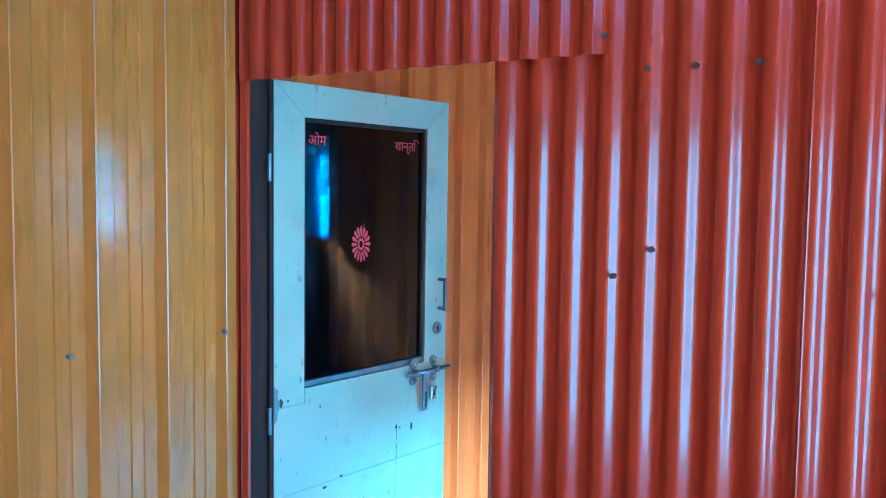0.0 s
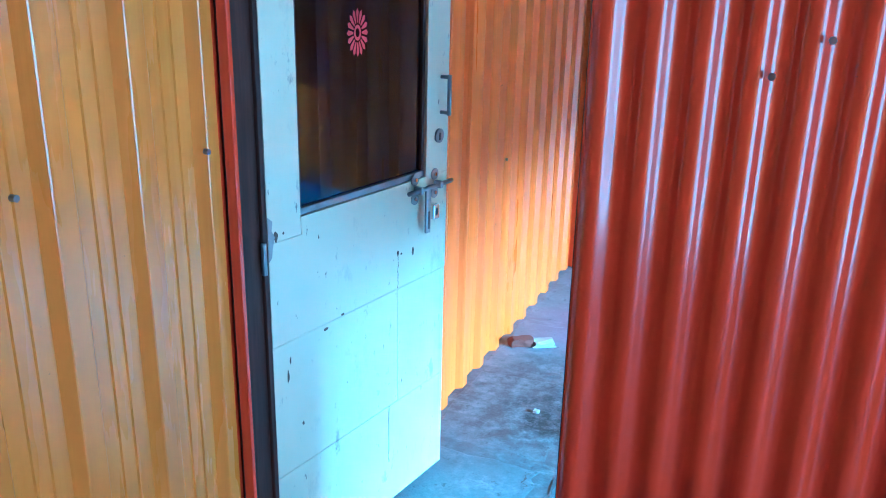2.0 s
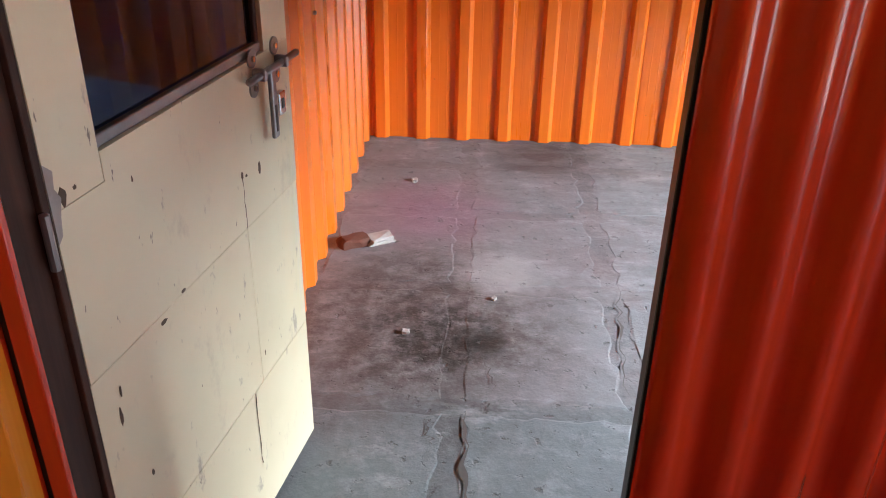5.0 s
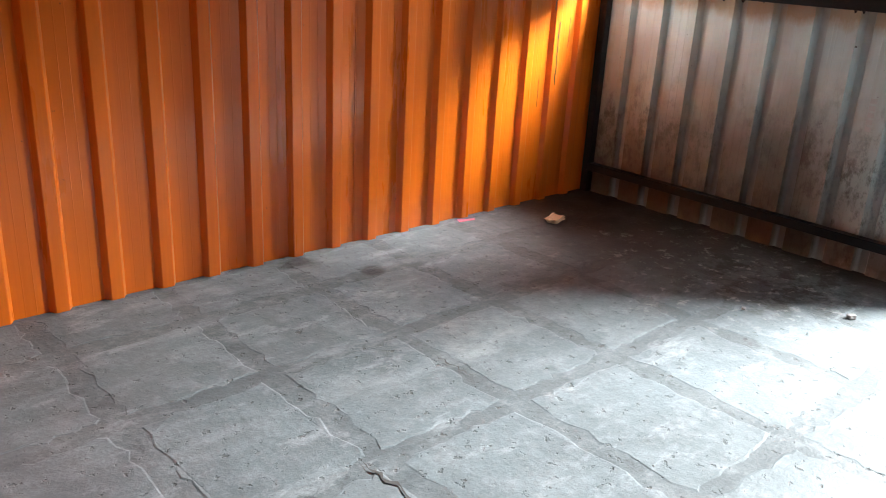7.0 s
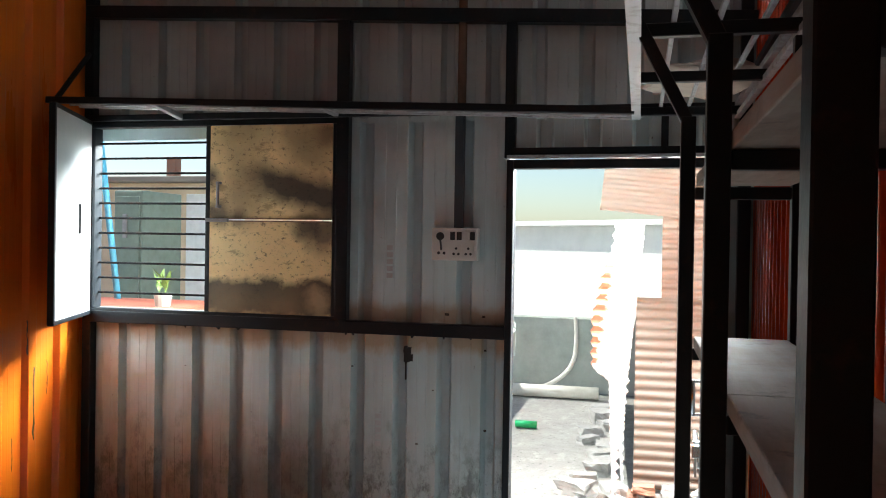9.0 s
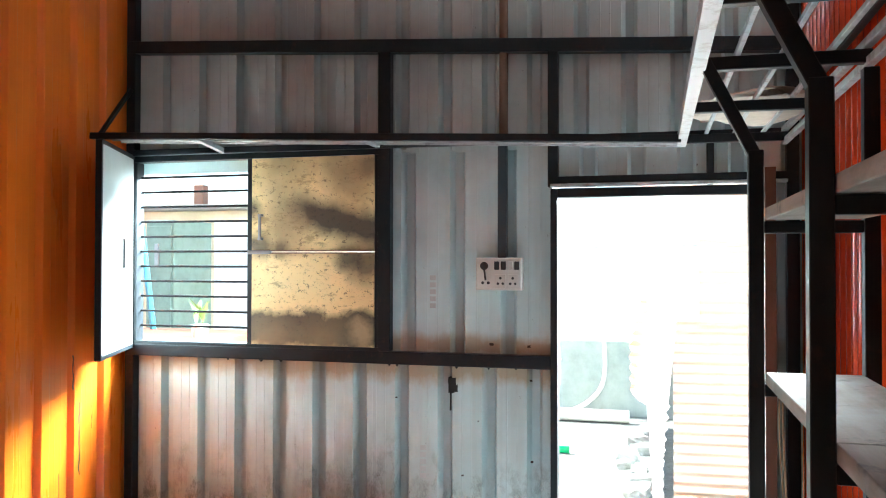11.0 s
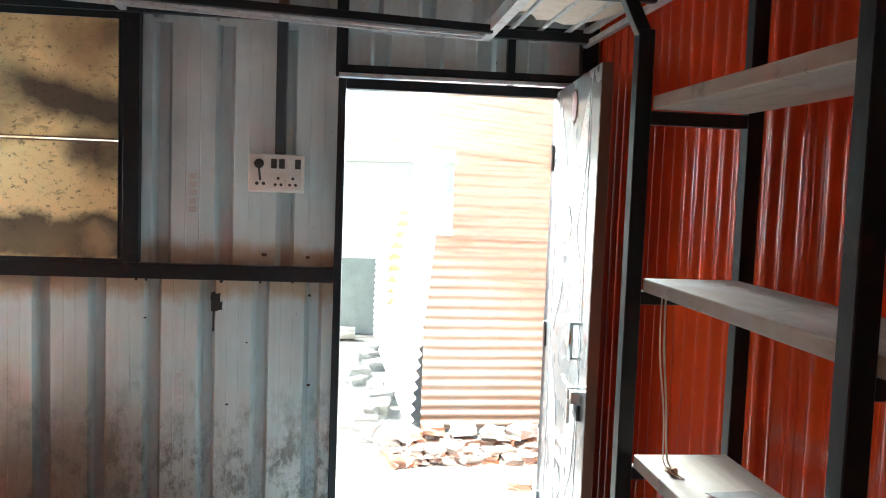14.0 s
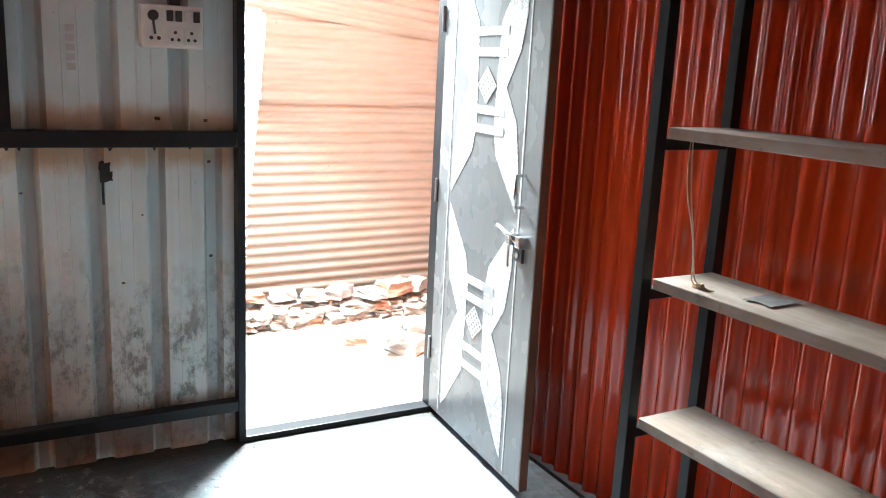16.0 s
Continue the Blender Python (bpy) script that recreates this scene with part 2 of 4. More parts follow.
g = Mat("cream_laminate", (0.66, 0.63, 0.46), 0.35)
g.tint(g.ramp(g.noise(1.8, 4.0), 0.4, 0.7), (0.50, 0.46, 0.31), 0.5)
g.tint(g.ramp(g.noise(13.0, 5.0, 0.7, (1, 1, 0.5)), 0.63, 0.70), (0.22, 0.20, 0.17), 0.7)
g.tint(g.ramp(g.noise(45.0, 3.0, 0.7, (1, 1, 0.35)), 0.69, 0.73), (0.08, 0.07, 0.06), 0.8)
g.tint(g.ramp(g.noise(5.0, 6.0, 0.75, (1, 1, 0.6)), 0.56, 0.70), (0.40, 0.37, 0.29), 0.6)
g.tint(g.blob((0.05, 0.14, 0.10), 0.08, 0.4, 0.4, 14.0), (0.75, 0.75, 0.74), 0.9)
g.bump(g.noise(20.0, 4.0), 0.06, 0.004)
CREAM = g.done()

g = Mat("dark_stained_wood", (0.030, 0.014, 0.010), 0.6, 0, 0.3)
g.tint(g.ramp(g.noise(40.0, 4.0, 0.6, (1, 1, 0.06)), 0.4, 0.7), (0.07, 0.030, 0.02), 0.8)
g.bump(g.noise(50.0, 3.0, 0.6, (1, 1, 0.1)), 0.2, 0.003)
DARKWOOD = g.done()

g = Mat("board_wood", (0.31, 0.255, 0.205), 0.75)
g.tint(g.ramp(g.noise(22.0, 5.0, 0.65, (0.08, 1, 1)), 0.4, 0.7), (0.19, 0.145, 0.11), 0.7)
g.tint(g.ramp(g.noise(3.5, 5.0), 0.48, 0.72), (0.40, 0.385, 0.365), 0.7)
g.tint(g.ramp(g.noise(12.0, 5.0, 0.7), 0.60, 0.70), (0.12, 0.10, 0.09), 0.75)
g.tint(g.ramp(g.noise(5.0, 6.0, 0.7, (0.5, 1, 1), shift=(4, 2, 0)), 0.54, 0.68), (0.14, 0.115, 0.095), 0.6)
g.bump(g.noise(40.0, 4.0, 0.6, (0.1, 1, 1)), 0.25, 0.003)
BOARD = g.done()

g = Mat("scorched_yellow_panel", (0.86, 0.66, 0.32), 0.5)
g.tint(g.ramp(g.noise(4.0, 5.0), 0.45, 0.7), (0.66, 0.47, 0.22), 0.6)
g.tint(g.ramp(g.noise(30.0, 6.0, 0.8, (1, 1, 1.4)), 0.56, 0.61), (0.12, 0.08, 0.04), 0.8)
g.tint(g.ramp(g.noise(11.0, 7.0, 0.75, (1, 0.6, 1.6), shift=(0, 4, 2)), 0.56, 0.64), (0.34, 0.23, 0.10), 0.7)
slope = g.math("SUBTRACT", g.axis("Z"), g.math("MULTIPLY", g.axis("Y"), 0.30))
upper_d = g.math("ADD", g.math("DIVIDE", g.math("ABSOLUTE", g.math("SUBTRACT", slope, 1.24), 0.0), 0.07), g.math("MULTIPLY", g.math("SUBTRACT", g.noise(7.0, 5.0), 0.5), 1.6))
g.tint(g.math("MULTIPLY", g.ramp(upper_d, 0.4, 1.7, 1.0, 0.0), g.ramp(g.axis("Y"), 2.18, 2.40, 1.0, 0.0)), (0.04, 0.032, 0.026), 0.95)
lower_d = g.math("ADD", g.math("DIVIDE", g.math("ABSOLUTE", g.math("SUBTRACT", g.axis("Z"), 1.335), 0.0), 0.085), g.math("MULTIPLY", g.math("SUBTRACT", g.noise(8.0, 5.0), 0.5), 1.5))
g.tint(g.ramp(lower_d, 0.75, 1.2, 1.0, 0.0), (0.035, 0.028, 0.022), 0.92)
g.tint(g.blob((4.78, 1.90, 1.32), 0.06, 0.5, 0.5, 12.0), (0.50, 0.36, 0.20), 0.7)
for yy, zz, rr in ((1.88, 1.64, 0.09), (1.97, 1.67, 0.06), (2.43, 1.73, 0.06), (2.32, 1.715, 0.04), (1.87, 2.10, 0.06), (2.46, 1.90, 0.05)):
    g.tint(g.blob((4.78, yy, zz), rr, 0.5, 0.4, 8.0), (0.06, 0.046, 0.034), 0.85)
for yy, zz, rr in ((2.30, 2.13, 0.12), (2.02, 2.13, 0.12), (1.95, 2.02, 0.11), (2.30, 1.80, 0.10), (2.08, 1.275, 0.10), (2.35, 1.275, 0.10)):
    g.tint(g.blob((4.78, yy, zz), rr, 0.6, 0.3, 6.0), (0.26, 0.18, 0.09), 0.65)
g.bump(g.noise(30.0, 4.0), 0.2, 0.004)
SCORCHED = g.done()


WHITE_SHUTTER = plain("white_shutter_paint", (0.56, 0.60, 0.60), 0.4, 0, (0.45, 0.49, 0.49), 5.0)
CHROME = plain("dull_chrome", (0.62, 0.62, 0.62), 0.25, 1.0)
STEEL = plain("worn_steel", (0.30, 0.30, 0.31), 0.4, 0.9)
PLASTIC = plain("white_plastic", (0.66, 0.63, 0.58), 0.35, 0, (0.50, 0.46, 0.40), 8.0)
DARK_PLASTIC = plain("dark_plastic", (0.03, 0.028, 0.028), 0.4)
CONDUIT = plain("dark_conduit", (0.03, 0.045, 0.055), 0.45, 0, (0.05, 0.04, 0.035))
RUSTPIPE = plain("rusty_pipe", (0.16, 0.08, 0.045), 0.6)
CEMENT_GREY = plain("cement_lump", (0.34, 0.33, 0.32), 0.9, 0, (0.22, 0.21, 0.20), 20.0)
BRICK = plain("broken_brick", (0.30, 0.15, 0.10), 0.9, 0, (0.22, 0.17, 0.14), 18.0)
BRICK_DARK = plain("brick_core", (0.12, 0.045, 0.03), 0.9, 0, (0.08, 0.03, 0.02), 18.0)
STICKER = plain("red_sticker", (0.62, 0.05, 0.07), 0.5)
STRING = plain("jute_string", (0.52, 0.42, 0.29), 0.9)
PINK = plain("pink_wrapper", (0.65, 0.12, 0.2), 0.4)
PAPER = plain("tan_paper_scrap", (0.62, 0.47, 0.33), 0.7)

glass = Mat("tinted_glass", (0.02, 0.018, 0.02), 0.06)
tr = glass.node("ShaderNodeBsdfTransparent")
tr.inputs[0].default_value = (0.21, 0.31, 0.62, 1)
gl = glass.node("ShaderNodeBsdfGlossy")
gl.inputs["Roughness"].default_value = 0.04
gl.inputs["Color"].default_value = (0.30, 0.32, 0.42, 1)
mx = glass.node("ShaderNodeMixShader")
lw = glass.node("ShaderNodeLayerWeight")
lw.inputs["Blend"].default_value = 0.35
glass.link(glass.ramp(lw.outputs["Facing"], 0.0, 1.0, 0.03, 0.4), mx.inputs[0])
glass.link(tr.outputs[0], mx.inputs[1])
glass.link(gl.outputs[0], mx.inputs[2])
glass.link(mx.outputs[0], glass.t.nodes["Material Output"].inputs[0])
GLASS = glass.m


# ---- mesh helpers ----
def box(bm, x0, x1, y0, y1, z0, z1, bevel=0.0):
    m = Matrix.LocRotScale(((x0 + x1) / 2, (y0 + y1) / 2, (z0 + z1) / 2), None, (abs(x1 - x0), abs(y1 - y0), abs(z1 - z0)))
    made = bmesh.ops.create_cube(bm, size=1.0, matrix=m)["verts"]
    if bevel:
        edges = list({e for v in made for e in v.link_edges})
        bmesh.ops.bevel(bm, geom=edges, offset=bevel, segments=2, profile=0.5, affect="EDGES")
    return bm


def boxed(x0, x1, y0, y1, z0, z1, bevel=0.003):
    return box(bmesh.new(), x0, x1, y0, y1, z0, z1, bevel)


def bar(a, b, w, d=None, bm=None, bevel=0.002):
    """A square tube from a to b, w wide and d deep."""
    bm = bm or bmesh.new()
    a, b = Vector(a), Vector(b)
    q = (b - a).to_track_quat("Z", "Y").to_matrix().to_4x4()
    m = Matrix.Translation((a + b) / 2) @ q @ Matrix.Diagonal((w, d or w, (b - a).length, 1))
    made = bmesh.ops.create_cube(bm, size=1.0, matrix=m)["verts"]
    if bevel:
        bmesh.ops.bevel(bm, geom=list({e for v in made for e in v.link_edges}), offset=bevel, segments=1, affect="EDGES")
    return bm


def rod(a, b, r, bm=None, n=8, r2=None):
    bm = bm or bmesh.new()
    a, b = Vector(a), Vector(b)
    q = (b - a).to_track_quat("Z", "Y").to_matrix().to_4x4()
    bmesh.ops.create_cone(bm, cap_ends=True, segments=n, radius1=r, radius2=r if r2 is None else r2, depth=(b - a).length,
                          matrix=Matrix.Translation((a + b) / 2) @ q)
    return bm


def prism(points, thick):
    """A flat plate with the given outline in local x, z; it is thick along -y from y = 0."""
    bm = bmesh.new()
    f = bm.faces.new([bm.verts.new((x, 0, z)) for x, z in points])
    out = bmesh.ops.extrude_face_region(bm, geom=[f])["geom"]
    bmesh.ops.translate(bm, verts=[v for v in out if isinstance(v, bmesh.types.BMVert)], vec=(0, thick, 0))
    bmesh.ops.recalc_face_normals(bm, faces=bm.faces)
    return bm


def part(name, bm, material, parent=None, label="", smooth=False, m=None):
    me = bpy.data.meshes.new(name)
    bm.to_mesh(me)
    bm.free()
    if smooth:
        for p in me.polygons:
            p.use_smooth = True
    me.materials.append(material)
    ob = new(name, me)
    if parent is not None:
        ob.parent = parent
    if m is not None:
        ob.matrix_basis = m
    if label:
        ob["label"] = label
    return ob


def empty(name, label="", category="", kind="", m=None, group=""):
    ob = new(name)
    ob.empty_display_size = 0.05
    if m is not None:
        ob.matrix_basis = m
    return tagged(ob, label, category, group, kind)


def curve_tube(name, points, r, material, parent=None, label=""):
    cu = bpy.data.curves.new(name, "CURVE")
    cu.dimensions, cu.bevel_depth, cu.bevel_resolution, cu.resolution_u = "3D", r, 1, 6
    sp = cu.splines.new("NURBS")
    sp.points.add(len(points) - 1)
    for p, c in zip(sp.points, points):
        p.co = (*c, 1)
    sp.use_endpoint_u, sp.order_u = True, 3
    tmp = bpy.data.objects.new(name, cu)
    me = bpy.data.meshes.new_from_object(tmp)
    bpy.data.objects.remove(tmp)
    me.materials.append(material)
    ob = new(name, me)
    ob.parent = parent
    if label:
        ob["label"] = label
    return ob


def lump_bm(size, seed, rough=0.25, sub=2):
    bm = bmesh.new()
    bmesh.ops.create_cube(bm, size=1.0)
    bmesh.ops.subdivide_edges(bm, edges=bm.edges[:], cuts=sub, use_grid_fill=True)
    for v in bm.verts:
        n = noise.noise_vector(v.co * 2.1 + Vector((seed * 3.7, seed, 1)))
        v.co += n * rough
        v.co = Vector((v.co.x * size[0], v.co.y * size[1], v.co.z * size[2]))
    low = min(v.co.z for v in bm.verts)
    for v in bm.verts:
        v.co.z = max(0.0, v.co.z - low - size[2] * 0.12)
    return bm


# ---- ribbed sheets ----
def trapezoid(pitch, base, top, h, minor=0.0013):
    flat = pitch - base
    side = (base - top) / 2
    return pitch, [(0, 0), (flat * 0.32, 0), (flat * 0.34, minor), (flat * 0.36, 0), (flat * 0.64, 0), (flat * 0.66, minor), (flat * 0.68, 0),
                   (flat, 0), (flat + side * 0.85, h * 0.93), (flat + side, h), (flat + side + top, h), (flat + side * 1.15 + top, h * 0.93)]


def wave(pitch, h, flat=0.35):
    """Rolled corrugation: a rounded wave whose crests and valleys are a little flattened."""
    line = []
    for k in range(14):
        c = -math.cos(2 * math.pi * k / 14)
        line.append((pitch * k / 14, h * (0.5 + 0.5 * (c * (1 + flat) - flat * c ** 3))))
    return pitch, line


def sheet_bm(width, z0, z1, profile, phase=0.0, thick=0.0015, ragged=0.0, wander=0.0):
    """A ribbed sheet: width along x, ribs stand out along +y, upright along z."""
    pitch, pts = profile
    us = []
    k = math.floor(-phase / pitch) - 1
    line = []
    while k * pitch + phase < width + pitch:
        for u, d in pts:
            line.append((k * pitch + phase + u, d))
        k += 1
    xs = [p[0] for p in line]
    ds = [p[1] for p in line]
    inner = [(u, d) for u, d in line if 0.0005 < u < width - 0.0005]
    us = [(0.0, float(np.interp(0, xs, ds)))] + inner + [(width, float(np.interp(width, xs, ds)))]
    levels = max(1, int((z1 - z0) / 0.7))
    bm = bmesh.new()
    rows = []
    for j in range(levels + 1):
        z = z0 + (z1 - z0) * j / levels
        fr_, bk = [], []
        for u, d in us:
            w = wander * noise.noise((u * 1.7, z * 1.3, phase * 9))
            zz = z + (ragged * noise.noise((u * 14, 3.1, z0)) if j == 0 else 0)
            fr_.append(bm.verts.new((u, d + w, zz)))
            bk.append(bm.verts.new((u, d + w - thick, zz)))
        rows.append((fr_, bk))
    n = len(us)
    for j in range(levels):
        (f0, b0), (f1, b1) = rows[j], rows[j + 1]
        for i in range(n - 1):
            bm.faces.new((f0[i + 1], f0[i], f1[i], f1[i + 1]))
            bm.faces.new((b0[i], b0[i + 1], b1[i + 1], b1[i]))
        for i in (0, n - 1):
            bm.faces.new((f0[i], b0[i], b1[i], f1[i])).smooth = False
    for f, b in (rows[0], rows[-1]):
        for i in range(n - 1):
            bm.faces.new((f[i], f[i + 1], b[i + 1], b[i]))
    return bm


def sheets(parent, m, length, z0, z1, profile, material, phase=0.0, width=0.86, ragged=0.0, name="metal_sheet"):
    """A run of lapped sheets along the local x of pose m."""
    u, k = 0.0, 0
    while u < length - 0.02:
        w = min(width + 0.03, length - u)
        part(name, sheet_bm(w, z0, z1, profile, phase - u, ragged=ragged, wander=0.004), material, parent,
             smooth=profile is WAVE, m=m @ pose(u, 0.0025 * (k % 2), 0))
        u += width
        k += 1


ROOF = 2.96
ROOF_Z = 3.45
D, W = 3.2, 4.81
ROOM1_Y, ROOM1_X = -3.6, 4.85
BROAD = trapezoid(0.207, 0.085, 0.045, 0.026, 0.004)
PLAINRIB = trapezoid(0.207, 0.085, 0.045, 0.026, 0.0006)
GREYRIB = trapezoid(0.2065, 0.07, 0.034, -0.042)
GREYWIDE = trapezoid(0.236, 0.074, 0.036, -0.042)
WAVE = wave(0.083, 0.021)

# walls; the local y of a sheet's pose looks into the room
wall_left = empty("wall_left", "orange painted ribbed sheet-metal wall", "wall", "structure")
sheets(wall_left, pose(0, D, 0, 0, 0, -90), D - 0.07, -0.014, ROOF_Z, PLAINRIB, ORANGE, (D - 1.44) % 0.207, ragged=0.010)
sheets(wall_left, pose(-0.012, -0.03, 0, 0, 0, -90), -0.03 - ROOM1_Y, -0.014, ROOF_Z, BROAD, OCHRE, 0.055, ragged=0.010)
wall_end = empty("wall_end", "bright orange ribbed sheet-metal end wall", "wall", "structure")
sheets(wall_end, pose(W + 0.03, D, 0, 0, 0, 180), W + 0.06, -0.014, ROOF_Z, PLAINRIB, ORANGE, (W + 0.03 - 3.35) % 0.207, ragged=0.010)

# partition of red sheets with the doorway
wall_partition = empty("wall_partition", "red corrugated sheet-metal partition wall", "wall", "structure")
DOOR_R = 0.812
sheets(wall_partition, pose(ROOM1_X, 0, 0, 0, 0, 180), ROOM1_X - DOOR_R, 0.02, ROOF, WAVE, RED, 0.0655, width=0.83)
part("lintel_sheet", sheet_bm(1.055, 1.985, ROOF, wave(0.074, 0.018), 0.0), RED, wall_partition, "red corrugated sheet lapped over the doorway", m=pose(1.09, -0.026, 0, 0, 0, 180))
part("sill", boxed(0.035, DOOR_R + 0.01, -0.02, 0.015, 0.0, 0.035), RED, wall_partition, "red painted angle-iron threshold")
part("jamb", boxed(-0.016, 0.006, -0.034, -0.005, 0.0, ROOF), RED, wall_partition)
part("jamb", boxed(0.020, 0.047, -0.02, -0.005, 0.0, ROOF), RED, wall_partition, "red painted angle-iron door jamb")
part("jamb", boxed(DOOR_R - 0.004, DOOR_R + 0.03, 0.004, 0.034, 0.0, ROOF), BLACK, wall_partition)
part("filler", boxed(-0.06, 0.03, -0.004, 0.085, 0.0, ROOF), DARKWOOD, wall_partition, "black steel corner post")
part("girt", boxed(DOOR_R + 0.03, W, 0.006, 0.03, 2.3, 2.33), BLACK, wall_partition)

# grey outer wall with the window and the outer doorway
wall_grey = empty("wall_grey", "dirty grey-white ribbed sheet-metal outer wall", "wall", "structure")
DY0, DY1, DZ = 0.17, 0.997, 1.934
WY0, WY1, WZ0, WZ1 = 1.842, 3.11, 1.255, 2.15
GX = W + 0.012


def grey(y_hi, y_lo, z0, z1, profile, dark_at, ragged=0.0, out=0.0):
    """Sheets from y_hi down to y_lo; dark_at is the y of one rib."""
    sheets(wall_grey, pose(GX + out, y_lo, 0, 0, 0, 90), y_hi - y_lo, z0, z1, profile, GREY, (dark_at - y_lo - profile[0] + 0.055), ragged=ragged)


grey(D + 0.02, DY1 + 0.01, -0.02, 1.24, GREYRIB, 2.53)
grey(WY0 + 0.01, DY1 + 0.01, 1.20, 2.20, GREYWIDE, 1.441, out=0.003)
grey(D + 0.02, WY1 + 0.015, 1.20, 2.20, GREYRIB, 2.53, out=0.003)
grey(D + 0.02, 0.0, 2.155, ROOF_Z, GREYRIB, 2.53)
# added plates hidden outside the sheets, blocking daylight at the laps
part("light_stop", boxed(W + 0.072, W + 0.08, DY1, D, 2.10, 2.30, 0), GREY, wall_grey)
part("light_stop", boxed(W + 0.072, W + 0.08, DY1, D, 1.10, WZ0 - 0.005, 0), GREY, wall_grey)
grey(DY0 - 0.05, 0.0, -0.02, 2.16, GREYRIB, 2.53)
grey(DY1 + 0.01, 0.0, 1.988, 2.17, trapezoid(0.2065, 0.08, 0.05, -0.034), 0.852)

# added strips inside the rib channels that keep daylight from leaking in
part("rib_light_stop", boxed(W + 0.016, W + 0.075, 0.0, D, 2.160, 2.172, 0), GREY, wall_grey)
part("rib_light_stop", boxed(W + 0.016, W + 0.075, DY1, D, 1.212, 1.222, 0), GREY, wall_grey)
FX = W - 0.012
for y0, y1, z0, z1 in ((DY1 + 0.03, D - 0.03, 1.182, 1.24), (DY1 + 0.03, D - 0.03, 0.135, 0.18)):
    part("girt", boxed(FX - 0.032, FX + 0.02, y0, y1, z0, z1, 0.004), BLACK, wall_grey, "black steel girt with rust")
part("girt", bar((FX - 0.006, 0.0, 2.545), (FX - 0.006, D - 0.03, 2.735), 0.052, 0.06), BLACK, wall_grey, "black steel girt with rust")
for yc, z0, z1, w in ((D - 0.05, 0.0, ROOF_Z - 0.02, 0.05), (WY0 - 0.045, 1.24, 2.63, 0.06), (DY1 + 0.02, 1.98, 2.58, 0.045), (0.36, 1.975, 2.16, 0.03), (0.04, 0.0, ROOF, 0.05)):
    part("post", boxed(FX - 0.03, FX + 0.02, yc - w / 2, yc + w / 2, z0, z1, 0.004), BLACK, wall_grey)

drip_r = random.Random(5)
for k in range(16):
    y = DY1 + 0.06 + drip_r.random() * 2.05
    part("paint_run", rod((0, 0, 0.012), (0, drip_r.uniform(-0.004, 0.004), -drip_r.uniform(0.003, 0.018)), drip_r.uniform(0.006, 0.014), n=7, r2=0.002), BLACK, wall_grey, m=pose(GX - 0.004, y, 1.183) @ Matrix.Diagonal((0.5, drip_r.uniform(1.0, 2.2), 1, 1)))
GREY_KNOCKS = ((2.428, 0.72, 0.022), (1.433, 0.68, 0.02), (1.117, 0.76, 0.024), (1.30, 1.275, 0.03), (1.13, 1.27, 0.024), (1.36, 0.93, 0.014), (1.75, 1.02, 0.016), (2.02, 0.86, 0.014), (1.12, 1.12, 0.02), (2.62, 0.98, 0.012))
SOOT = plain("soot", (0.03, 0.027, 0.025), 0.9)
STAMP = plain("faded_stamp", (0.50, 0.51, 0.50), 0.6)
for y, z, w_, h_ in ((1.482, 1.09, 0.03, 0.07), (1.468, 1.075, 0.02, 0.03), (1.49, 1.02, 0.008, 0.09)):
    part("soot_mark", lump_bm((0.006, w_, h_), int(z * 100), 0.3), SOOT, wall_grey, m=pose(GX - 0.002, y, z - h_ / 2))
for y, z in ((1.575, 1.44), (1.62, 0.66)):
    for k in range(5):
        part("stamp_bar", boxed(GX - 0.0035, GX, y - 0.014, y + 0.014, z + k * 0.032, z + k * 0.032 + 0.022, 0), STAMP, wall_grey)

RUN = plain("dried_dark_run", (0.05, 0.028, 0.015), 0.6)
for x, z0, z1, w_ in ((4.435, 0.66, 1.0, 0.014), (4.39, 1.06, 1.22, 0.010), (4.52, 0.86, 1.02, 0.008), (4.30, 0.55, 0.70, 0.007)):
    run_r = random.Random(int(x * 1000))
    bm = bmesh.new()
    rows = []
    for k in range(10):
        c, h_ = x + run_r.uniform(-0.004, 0.004), w_ * (0.35 + 0.65 * run_r.random()) / 2
        rows.append((bm.verts.new((c - h_, 0, z1 + (z0 - z1) * k / 9)), bm.verts.new((c + h_, 0, z1 + (z0 - z1) * k / 9))))
    for p, q in zip(rows, rows[1:]):
        bm.faces.new((p[0], p[1], q[1], q[0]))
    part("dried_run", bm, RUN, wall_end, m=pose(0, D - 0.0285, 0))
for y, z, s_ in GREY_KNOCKS:
    part("soot_mark", lump_bm((0.003, s_ * 0.5, s_ * 0.35), int(y * 100), 0.45), RUN, wall_grey, m=pose(GX - 0.002, y, z))

# outer doorway's steel frame
door_frame = empty("door_frame", "black angle-iron frame of the outer doorway", "door frame", "structure")
part("jamb", boxed(W - 0.045, W + 0.03, DY1, DY1 + 0.03, 0.0, DZ + 0.04), BLACK, door_frame)
part("jamb", boxed(W - 0.045, W + 0.03, DY0 - 0.03, DY0, 0.0, DZ + 0.04), BLACK, door_frame)
part("lintel", boxed(W - 0.045, W + 0.008, DY0, DY1, DZ, DZ + 0.04), BLACK, door_frame)
part("lintel", boxed(W - 0.042, W + 0.004, 0.03, DY1 + 0.03, DZ + 0.062, DZ + 0.092), BLACK, door_frame)
part("lintel", boxed(W - 0.05, W - 0.01, 0.06, DY1 + 0.03, DZ + 0.045, DZ + 0.06), ANGLE, door_frame)
part("threshold", boxed(W - 0.045, W + 0.03, DY0, DY1, -0.02, 0.022), BLACK, door_frame)

